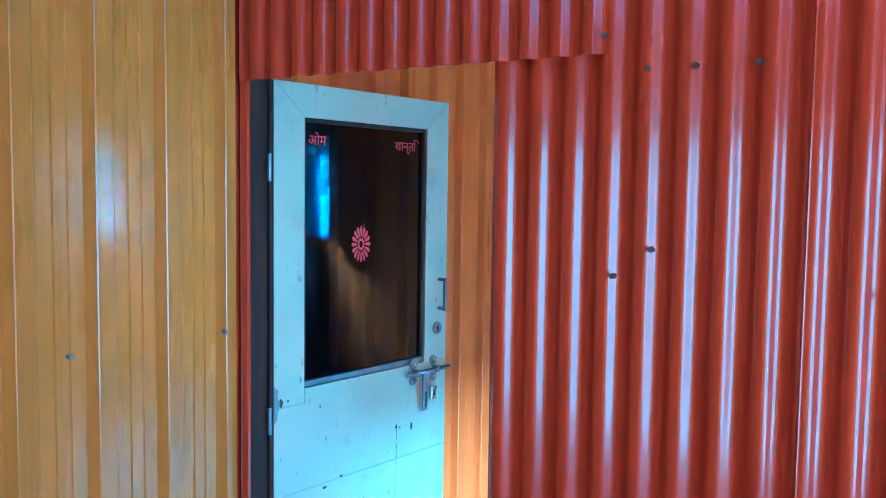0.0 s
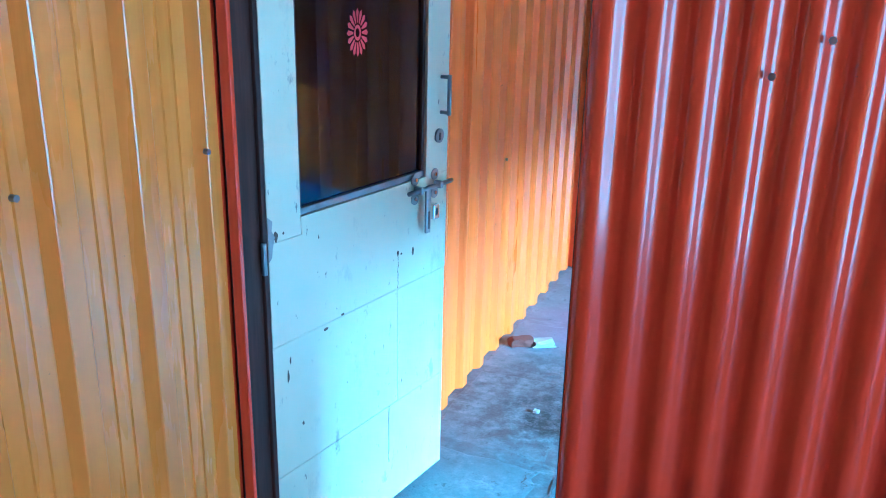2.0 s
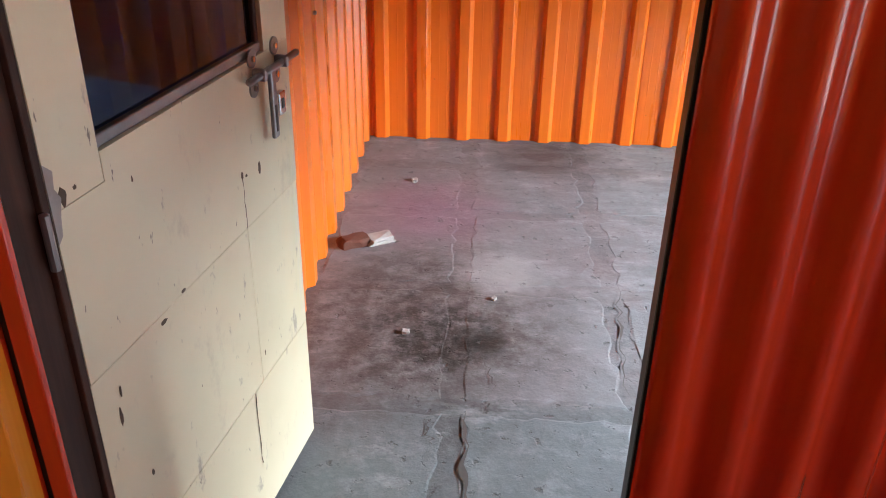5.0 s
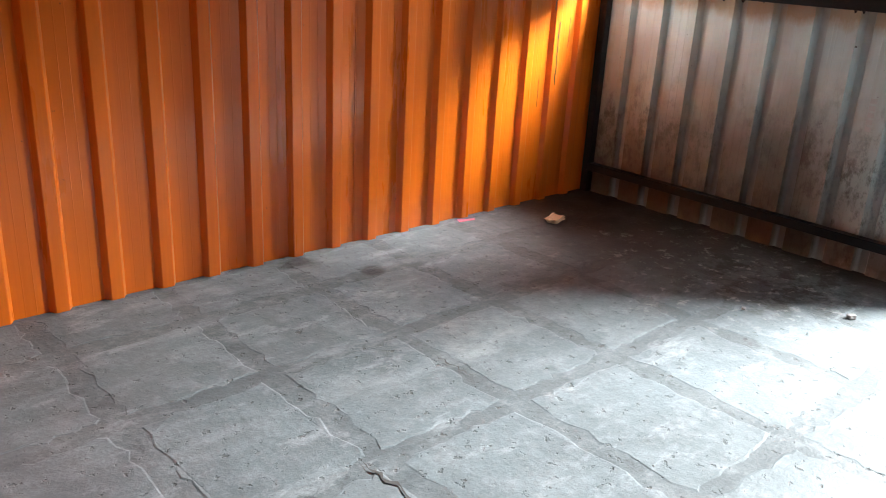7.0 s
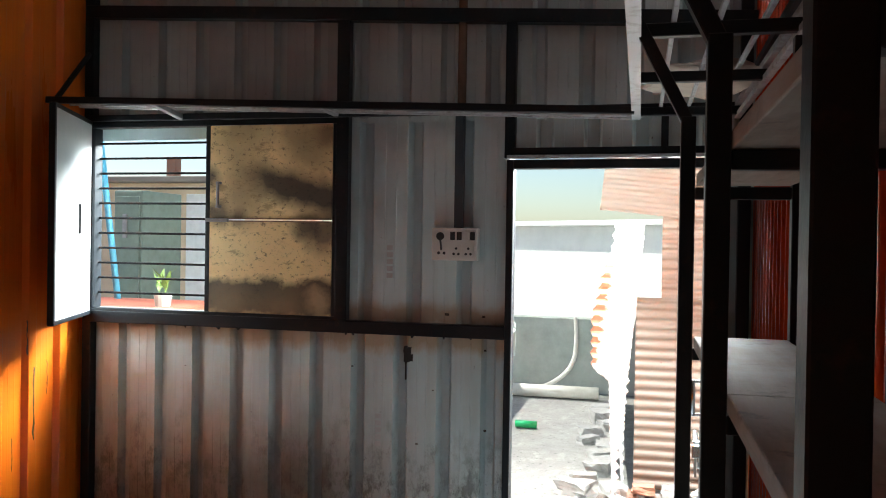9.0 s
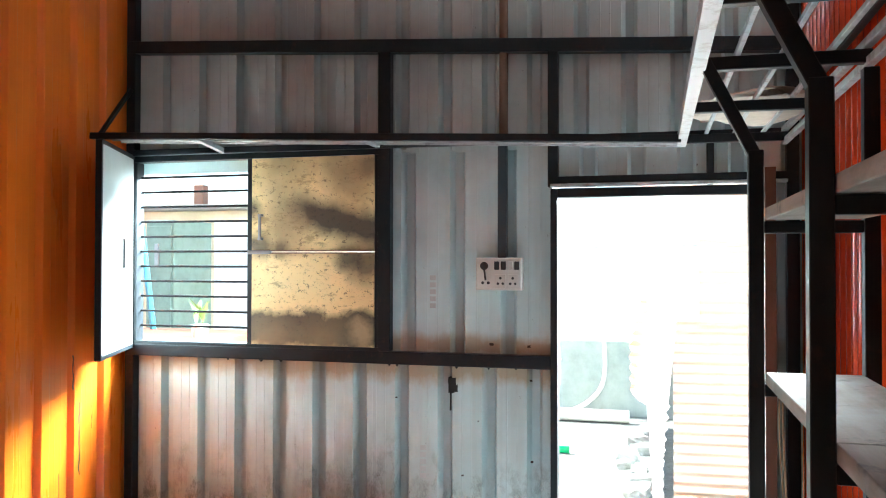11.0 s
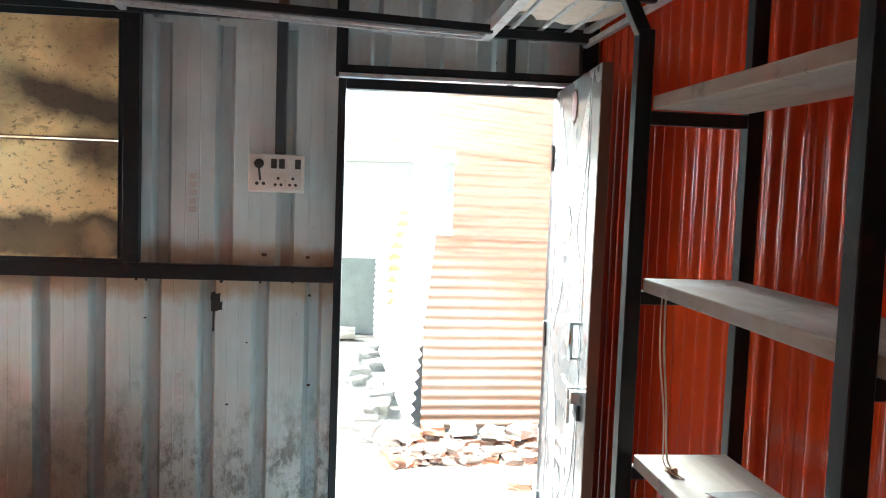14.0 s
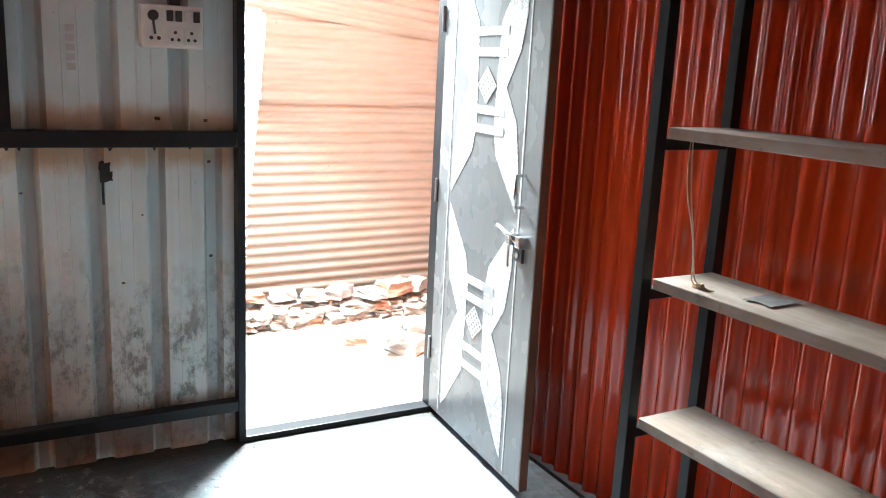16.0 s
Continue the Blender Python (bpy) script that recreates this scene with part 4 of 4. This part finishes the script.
SKEW = Matrix.Translation((3.31, 0, 0)) @ pose(0, 0, 0, 0, 0, 0.8) @ Matrix.Translation((-3.31, 0, 0))
loft = empty("loft_rack", "pale steel rack above the shelving with black crossbars", "rack", m=SKEW)
LY, LZ = 0.475, 2.15
part("edge_angle", boxed(1.45, W - 0.09, LY - 0.005, LY, LZ - 0.02, LZ + 0.025, 0), ANGLE, loft)
part("edge_angle", boxed(1.45, W - 0.09, LY - 0.035, LY - 0.005, LZ - 0.02, LZ - 0.015, 0), ANGLE, loft)
for x in (4.68, 3.97, 3.36, 2.80, 2.2, 1.6):
    part("crossbar", boxed(x - 0.015, x + 0.015, 0.05, LY - 0.006, LZ - 0.012, LZ + 0.022), BLACK, loft)
for y in (0.14, 0.25, 0.36):
    part("rod", bar((1.45, y, LZ + 0.03), (W - 0.06, y, LZ + 0.03), 0.014), ANGLE, loft)
for z in (LZ - 0.02, LZ + 0.03):
    part("wall_rail", boxed(1.45, W - 0.06, 0.045, 0.067, z, z + 0.022), ANGLE, loft)

RAG = plain("dusty_rag", (0.55, 0.47, 0.40), 0.95, 0, (0.4, 0.33, 0.27), 25.0)
tagged(part("rag", lump_bm((0.50, 0.26, 0.035), 77, 0.35, 4), RAG, m=pose(4.25, 0.25, LZ + 0.03, 0, 0, 12)), "dusty pale rag lying on the loft rack", "rag")

# ---- shelving along the red wall ----
shelf = empty("shelving_unit", "black steel shelving frame against the red wall", "shelf", m=SKEW)
POSTS = (1.69, 2.48, 3.31)
SF = 0.34
TOPS = (0.19, 0.59, 0.987, 1.387, 1.785)
for x in POSTS:
    part("post", bar((x + 0.018, SF - 0.018, 0), (x + 0.018, SF - 0.018, 1.93), 0.036), BLACK, shelf)
    part("post", bar((x + 0.018, 0.062, 0), (x + 0.018, 0.062, 2.12), 0.036), BLACK, shelf)
    part("strut", bar((x + 0.018, SF - 0.018, 1.915), (x + 0.018, LY - 0.012, LZ + 0.05), 0.03), BLACK, shelf)
    for z in TOPS:
        part("crossbar", boxed(x + 0.003, x + 0.033, 0.08, SF - 0.036, z - 0.06, z - 0.03), BLACK, shelf)
bays = ((POSTS[0] - 0.02, POSTS[1] + 0.015), (POSTS[1] + 0.019, POSTS[2] + 0.0))
for z in TOPS:
    for k, (x0, x1) in enumerate(bays):
        r_ = random.Random(int(z * 100) + k)
        bm = boxed(x0, x1, 0.084, SF - 0.038 + 0.0, z - 0.03, z, 0.003)
        tagged(part("shelf_board", bm, BOARD, m=SKEW @ pose(0, 0, r_.uniform(0, 0.002))), "rough dusty wooden board lying on the shelving frame", "board", "boards of the shelving")
twine = [(3.248, 0.27, 1.355), (3.24, 0.272, 1.25), (3.213, 0.268, 1.123), (3.2, 0.27, 1.04), (3.19, 0.265, 0.992), (3.14, 0.25, 0.991)]
curve_tube("string", twine, 0.0022, STRING)
curve_tube("strand", [(x + 0.012 * math.sin(k * 1.9), y + 0.008, z) for k, (x, y, z) in enumerate(twine)], 0.0015, STRING, bpy.data.objects["string"])
part("knot", lump_bm((0.022, 0.018, 0.014), 61, 0.3), STRING, bpy.data.objects["string"], m=pose(3.185, 0.262, 0.988))
tagged(bpy.data.objects["string"], "thin jute string hanging from the shelf", "string")

tagged(part("paper_label", prism([(0, 0), (0.085, 0.012), (0.082, 0.115), (0.045, 0.10), (0.004, 0.112)], 0.0012), plain("grey_dirty_paper", (0.13, 0.125, 0.12), 0.8, 0, (0.25, 0.24, 0.23), 40.0), m=pose(2.985, 0.12, 0.9925, -90, 0, 4)), "torn dark grey paper stuck on a shelf board", "paper")

# ---- outer door, swung in against the red wall ----
g = Mat("grey_laminate", (0.17, 0.178, 0.183), 0.25, 0.0, 0.25)
g.tint(g.ramp(g.noise(60.0, 3.0, 0.6, (1, 1, 0.04)), 0.4, 0.7), (0.14, 0.145, 0.15), 0.6)
g.vary_rough(g.noise(4.0, 3.0), 0.2, 0.32)
LAMINATE = g.done()
g = Mat("white_floral_print", (0.70, 0.72, 0.73), 0.25)
vo = g.node("ShaderNodeTexVoronoi")
vo.feature = "DISTANCE_TO_EDGE"
vo.inputs["Scale"].default_value = 34.0
g.link(g.place, vo.inputs["Vector"])
g.tint(g.ramp(vo.outputs["Distance"], 0.03, 0.10, 1.0, 0.0), (0.30, 0.32, 0.34), 0.8)
FLORAL = g.done()
PALE = plain("pale_print", (0.62, 0.64, 0.65), 0.28)
BAND = plain("silver_band_print", (0.42, 0.43, 0.44), 0.25)
EDGE = plain("brown_door_edge", (0.13, 0.06, 0.035), 0.5)
a0, a1 = Vector((4.765, 0.175)), Vector((3.945, 0.236))
OW = (a1 - a0).length
outer_door = empty("door_outer", "open grey laminate door with white floral print", "door", "structure",
                   m=Matrix.Translation((a0.x, a0.y, 0)) @ pose(0, 0, 0, 0, 0, math.degrees(math.atan2(a1.y - a0.y, a1.x - a0.x))))
# local x from the hinge, local y = 0 the printed face, which looks along -y
part("leaf", boxed(0, OW, 0.0, 0.034, 0.03, 1.955, 0.001), LAMINATE, outer_door)
part("edge", boxed(OW, OW + 0.006, 0.001, 0.034, 0.03, 1.955, 0.001), EDGE, outer_door, "brown free edge")


def print_piece(name, pts, material, flip, depth=0.0015):
    q = [(x if not flip[0] else 0.80 - x, z if not flip[1] else 1.99 - z) for x, z in pts]
    part(name, prism(q, -depth), material, outer_door)


floral = [(0.13, 1.90), (0.17, 1.86), (0.31, 1.68), (0.33, 1.30), (0.30, 1.20), (0.13, 1.02), (0.13, 1.18), (0.16, 1.33), (0.25, 1.45), (0.16, 1.58), (0.13, 1.70)]
for fx in (0, 1):
    for fz in (0, 1):
        print_piece("floral_print", floral, FLORAL, (fx, fz))
    print_piece("line_print", [(0.098, 0.05), (0.106, 0.05), (0.106, 1.94), (0.098, 1.94)], PALE, (fx, 0))
for fz in (0, 1):
    for z in (1.63, 1.555, 1.345, 1.275):
        print_piece("band_print", [(0.25, z), (0.55, z), (0.55, z + 0.032), (0.25, z + 0.032)], BAND, (0, fz), 0.003)
        print_piece("band_shine", [(0.33, z + 0.001), (0.46, z + 0.001), (0.46, z + 0.031), (0.33, z + 0.031)], PALE, (0, fz), 0.0035)
    print_piece("diamond_print", [(0.40, 1.385), (0.475, 1.452), (0.40, 1.52), (0.325, 1.452)], PALE, (0, fz), 0.003)
    for i in range(-2, 3):
        for j in range(-2, 3):
            x, z = 0.40 + (i + j) * 0.0145, 1.452 + (i - j) * 0.013
            print_piece("dot_print", [(x - 0.006, z), (x, z - 0.006), (x + 0.006, z), (x, z + 0.006)], LAMINATE, (0, fz), 0.0036)
oval = [(0.41 + 0.055 * math.cos(2 * math.pi * k / 20), 1.865 + 0.06 * math.sin(2 * math.pi * k / 20)) for k in range(20)]
part("oval_sticker", prism(oval, -0.002), BRICK_DARK, outer_door, "oval sticker with a pale middle")
part("oval_middle", prism([(0.41 + (x - 0.41) * 0.8, 1.865 + (z - 1.865) * 0.85) for x, z in oval], -0.003), plain("pale_pink_print", (0.62, 0.42, 0.42), 0.4), outer_door)
hp = part("handle", rod((0.725, -0.035, 1.045), (0.725, -0.035, 1.165), 0.007), CHROME, outer_door, "chrome pull handle", smooth=True)
for z in (1.05, 1.16):
    part("foot", rod((0.725, -0.035, z), (0.725, 0.0, z), 0.006), CHROME, hp)
ab = part("bolt", rod((0.60, -0.03, 0.965), (0.76, -0.02, 0.925), 0.009), CHROME, outer_door, "chrome sliding bolt with hasp", smooth=True)
for x in (0.69, 0.755):
    part("bracket", boxed(x - 0.016, x + 0.016, -0.035, 0.0, 0.915, 0.955), CHROME, ab)
part("hasp", boxed(0.665, 0.685, -0.03, -0.02, 0.83, 0.945), PLASTIC, ab)
kl = part("lock_case", boxed(0.70, 0.755, -0.012, 0.0, 0.858, 0.908), DARK_PLASTIC, outer_door, "black lock case")
part("lock_cylinder", rod((0.728, -0.018, 0.883), (0.728, -0.012, 0.883), 0.011, n=14), CHROME, kl)
for z in (0.3, 1.0, 1.7):
    part("hinge", rod((-0.012, -0.004, z - 0.05), (-0.012, -0.004, z + 0.05), 0.008), STEEL, outer_door)

# ---- the yard outside ----
g = Mat("rusty_pink_sheet", (0.205, 0.178, 0.152), 0.6)
g.tint(g.ramp(g.noise(3.0, 5.0, 0.6, (1, 1, 4)), 0.42, 0.7), (0.185, 0.145, 0.115), 0.7)
g.tint(g.ramp(g.noise(26.0, 5.0, 0.7), 0.68, 0.74), (0.10, 0.06, 0.04), 0.8)
PINKSHEET = g.done()
WHITESHEET = plain("white_sheet", (0.66, 0.66, 0.66), 0.4, 0, (0.5, 0.5, 0.5))
MOSS = plain("mossy_plaster", (0.40, 0.42, 0.39), 0.9, 0, (0.22, 0.25, 0.21), 4.0)
LIME = plain("limewashed_wall", (0.84, 0.84, 0.80), 0.9, 0, (0.7, 0.7, 0.66), 4.0)
YARD_Z = -0.13
shack = empty("shack", "neighbouring shack of rusty horizontal corrugated sheets", "shack", m=pose(6.86, 0.50, YARD_Z, 0, 0, 3))
FLATWAVE = wave(0.066, 0.014)


def lying(parent, name, width, z0, z1, m, material):
    """Sheet with level ribs, width along local x of m, ribs along local y."""
    bm = sheet_bm(z1 - z0, 0.0, width, FLATWAVE, wander=0.012)
    for v in bm.verts:
        v.co = Vector((v.co.z, v.co.y, z0 + v.co.x))
    bmesh.ops.reverse_faces(bm, faces=bm.faces[:])
    part(name, bm, material, parent, m=m)


# front wall looks along -x
front = pose(0, 0, 0, 0, 0, -90) @ pose(0, 0, 0, 0, 0, 180) @ pose(-3.2, 0, 0)
lying(shack, "front_sheet", 3.20, 0.11, 1.39, front, PINKSHEET)
lying(shack, "front_sheet", 3.04, 1.37, 2.05, front @ pose(0, 0.028, 0), PINKSHEET)
lying(shack, "front_sheet", 3.62, 1.63, 2.75, front @ pose(0, 0.058, 0) @ pose(0, 0, 0, 0, -5.5, 0), PINKSHEET)
side = pose(-0.03, 0.06, 0)
lying(shack, "side_sheet", 3.6, 0.05, 1.05, side, WHITESHEET)
part("roof", boxed(-0.3, 3.6, -3.4, 0.12, 3.0, 3.04), PINKSHEET, shack)
# rusty white sheet tacked over the corner, its free end ragged
heights = (-0.13, 0.28, 0.78, 0.84, 1.16, 1.64, 1.76)
right_edge = (0.605, 0.585, 0.535, 0.53, 0.50, 0.455, 0.45)
left_edge = (0.615, 0.625, 0.65, 0.75, 0.755, 0.635, 0.615)
bm = bmesh.new()
rows = []
for k in range(115):
    z = -0.13 + k * 0.0165
    wv = math.sin(2 * math.pi * z / 0.066)
    lo = float(np.interp(z, heights, right_edge)) + (0.012 * wv if z < 0.8 else 0.0)
    hi = float(np.interp(z, heights, left_edge)) + (0.010 * wv if z > 0.8 else 0.0) + 0.012 * noise.noise((0, 0, z * 9))
    rows.append([(6.36 + 0.008 * wv + 0.02 * noise.noise((f * 2, z * 2, 5)), lo + (hi - lo) * f, z) for f in (0, 0.25, 0.5, 0.75, 1.0)])
for back in (0.0, 0.002):
    grid = [[bm.verts.new((x + back, y, z)) for x, y, z in row] for row in rows]
    for p, q in zip(grid, grid[1:]):
        for c in range(4):
            bm.faces.new((p[c], p[c + 1], q[c + 1], q[c]))
g = Mat("rust_patched_white_sheet", (0.66, 0.66, 0.66), 0.5)
lean = g.math("ADD", g.axis("Y"), g.math("MULTIPLY", g.axis("Z"), 0.17))
edge_d = g.math("DIVIDE", g.math("ABSOLUTE", g.math("SUBTRACT", lean, 0.925), 0.0), 0.045)
ragged_d = g.math("ADD", edge_d, g.math("MULTIPLY", g.math("SUBTRACT", g.noise(9.0, 6.0, 0.75, (1, 1, 2.5)), 0.5), 3.0))
g.tint(g.math("MULTIPLY", g.ramp(ragged_d, 0.8, 1.2, 1.0, 0.0), g.math("MULTIPLY", g.ramp(g.axis("Z"), 0.72, 0.82), g.ramp(g.axis("Z"), 1.42, 1.60, 1.0, 0.0))), (0.40, 0.12, 0.045), 0.95)
g.tint(g.ramp(g.noise(14.0, 5.0, 0.75, (1, 1, 2.0)), 0.62, 0.68), (0.45, 0.25, 0.15), 0.5)
part("corner_sheet", bm, g.done(), shack, "white sheet with a large rust patch", m=pose(6.86, 0.50, YARD_Z, 0, 0, 3).inverted())

plinth = empty("plinth", "low crumbling brick plinth along the shack", "plinth", m=pose(6.42, 0.74, YARD_Z, 0, 0, 3))
plinth_r = random.Random(2)
BRICK_PALE = plain("dusty_brick", (0.22, 0.19, 0.17), 0.9, 0, (0.20, 0.13, 0.10), 14.0)
for row in range(2):
    for k in range(17):
        for depth in range(2):
            s_ = plinth_r.uniform(0.7, 1.25)
            part("brick", lump_bm((0.15 * s_, 0.13 * s_, 0.055 * s_), k + row * 20 + depth * 50, 0.28, 2), BRICK_PALE if plinth_r.random() < 0.92 else BRICK, plinth,
                 m=pose(0.1 + depth * 0.17 + plinth_r.uniform(-0.035, 0.035), -0.07 - k * 0.119 + plinth_r.uniform(-0.02, 0.02), row * 0.045, 0, 0, plinth_r.uniform(-30, 30)))
rubble_r = random.Random(9)
stone = None
for k in range(26):
    if k < 9:
        x, y, z, s_ = 6.62 + rubble_r.uniform(-0.1, 0.1), 0.62 - k * 0.19, YARD_Z + 0.13, rubble_r.uniform(0.09, 0.16)
    elif k < 16:
        x, y, z, s_ = 5.95 + rubble_r.uniform(-0.16, 0.16), -0.17 + rubble_r.uniform(-0.2, 0.2), YARD_Z + (0.07 if k > 12 else 0.0), rubble_r.uniform(0.08, 0.17)
    else:
        x, y, z, s_ = 7.0 + (k - 16) * 0.3, 0.82 + rubble_r.uniform(-0.08, 0.1), YARD_Z, rubble_r.uniform(0.1, 0.22)
    mat_ = BRICK if k % 5 == 1 and k < 16 else CEMENT_GREY
    tagged(part("rubble_brick", lump_bm((s_ * 1.5, s_, s_ * 0.6), k + 40, 0.2), mat_, m=pose(x, y, z, 0, 0, rubble_r.uniform(0, 180))),
           "broken brick or stone lying by the shack", "rubble", "rubble in the yard")

far_wall = tagged(part("yard_wall", boxed(10.9, 11.1, -0.5, 5.5, YARD_Z, 0.74, 0.01), MOSS), "mossy grey plastered yard wall", "wall")
white_house = empty("white_house", "limewashed house behind the yard wall", "house")
white_house.matrix_basis = pose(13.0, 2.0, YARD_Z, 0, 0, -40)
part("wall", boxed(0.0, 0.3, -5.0, 6.0, 0.0, 1.98, 0.01), LIME, white_house)
part("roof", boxed(-0.15, 2.6, -5.1, 6.1, 1.98, 2.05), LIME, white_house)
pipe = empty("drain_pipe", "pale plastic drain pipe lying along the wall", "pipe")
part("tube", rod((10.5, 2.0, YARD_Z + 0.08), (10.5, 0.95, YARD_Z + 0.08), 0.07, n=14), PLASTIC, pipe, smooth=True)
curve_tube("hose", [(10.88, 1.25, 0.75), (10.8, 1.22, 0.5), (10.7, 1.25, 0.2), (10.55, 1.5, 0.0), (10.5, 1.65, -0.03)], 0.025, PLASTIC, pipe)
tagged(part("green_bottle", rod((8.9, 1.62, YARD_Z + 0.04), (8.9, 1.42, YARD_Z + 0.04), 0.035, n=12), plain("green_plastic", (0.02, 0.35, 0.12), 0.3), smooth=True), "crushed green plastic bottle on the ground", "bottle")
post = empty("yard_post", "dark steel post and pale pipe outside the door", "post")
part("pole", bar((6.4, 1.62, YARD_Z), (6.4, 1.62, 3.0), 0.06), DARKWOOD, post)
part("pipe", rod((6.5, 1.55, YARD_Z), (6.5, 1.55, 3.0), 0.03, n=12), PLASTIC, post, smooth=True)

# what shows through the window
tank = empty("green_cabinet", "tall grey-green metal cabinet outside the window", "cabinet")
GREENGREY = plain("grey_green_paint", (0.16, 0.22, 0.19), 0.5)
part("body", boxed(7.3, 7.9, 4.55, 4.82, YARD_Z, 2.0, 0.01), GREENGREY, tank)
part("door", boxed(7.285, 7.3, 4.57, 4.80, YARD_Z + 0.1, 1.95, 0.004), GREENGREY, tank)
part("hinge", boxed(7.27, 7.285, 4.68, 4.72, 1.6, 1.8, 0.003), STEEL, tank)
tan_house = empty("tan_house", "tan plastered house across the lane", "house")
TAN = plain("tan_plaster", (0.62, 0.50, 0.36), 0.9, 0, (0.42, 0.3, 0.2), 3.0)
part("wall", boxed(9.2, 9.4, 3.8, 8.6, YARD_Z, 2.2, 0.01), TAN, tan_house)
part("roof", boxed(9.0, 11.5, 3.6, 9.0, 2.2, 2.26, 0.01), PINKSHEET, tan_house)
part("chimney", boxed(9.5, 9.62, 5.62, 5.74, 2.26, 2.52, 0.01), BRICK, tan_house)
part("door", boxed(9.17, 9.2, 4.6, 5.28, YARD_Z, 2.08, 0.005), WHITESHEET, tan_house)
meter = empty("meter_panel", "white meter panel with dark fittings on the tan house", "meter panel")
part("board", boxed(9.12, 9.195, 5.40, 5.78, 1.60, 2.06, 0.006), WHITESHEET, meter)
for k in range(3):
    part("fitting", boxed(9.10, 9.12, 5.68 - k * 0.10, 5.74 - k * 0.10, 1.92, 1.99, 0.004), CEMENT_GREY, meter)
    part("fitting", boxed(9.10, 9.12, 5.56 - k * 0.05, 5.59 - k * 0.05, 1.70, 1.76, 0.003), DARK_PLASTIC, meter)
curve_tube("cable", [(9.10, 5.60, 1.60), (9.06, 5.56, 1.50), (9.06, 5.45, 1.40), (9.08, 5.38, 1.25)], 0.012, DARK_PLASTIC, meter)
tagged(part("water_pipe", rod((6.2, 3.98, 1.1), (6.2, 4.19, 2.6), 0.022, n=10), plain("blue_pipe", (0.08, 0.33, 0.48), 0.4), smooth=True), "blue plastic water pipe", "pipe")
ledge = tagged(part("red_ledge", boxed(5.5, 6.3, 3.2, 5.0, YARD_Z, 1.18, 0.01), plain("red_oxide", (0.26, 0.055, 0.025), 0.7)), "red oxide ledge outside the window", "ledge")
plant = empty("plant", "small yellow-green plant on the red ledge", "plant")
LEAFM = plain("leaf_green", (0.10, 0.17, 0.03), 0.5)
part("pot", rod((5.75, 3.35, 1.18), (5.75, 3.35, 1.26), 0.045, n=12, r2=0.055), MOSS, plant)
for k in range(9):
    a = k * 2.4
    lf = bmesh.new()
    vs = [lf.verts.new(c) for c in ((0, 0, 0), (0.02, 0.006, 0.05), (0.0, 0.012, 0.12), (-0.02, 0.006, 0.05), (0.0, 0.004, 0.05))]
    for q in ((0, 1, 4), (1, 2, 4), (2, 3, 4), (3, 0, 4)):
        lf.faces.new([vs[i] for i in q])
    part("leaf", lf, LEAFM, plant, m=pose(5.75 + 0.02 * math.cos(a), 3.35 + 0.02 * math.sin(a), 1.25 + 0.012 * k, 20 + 4 * k, 0, k * 137))
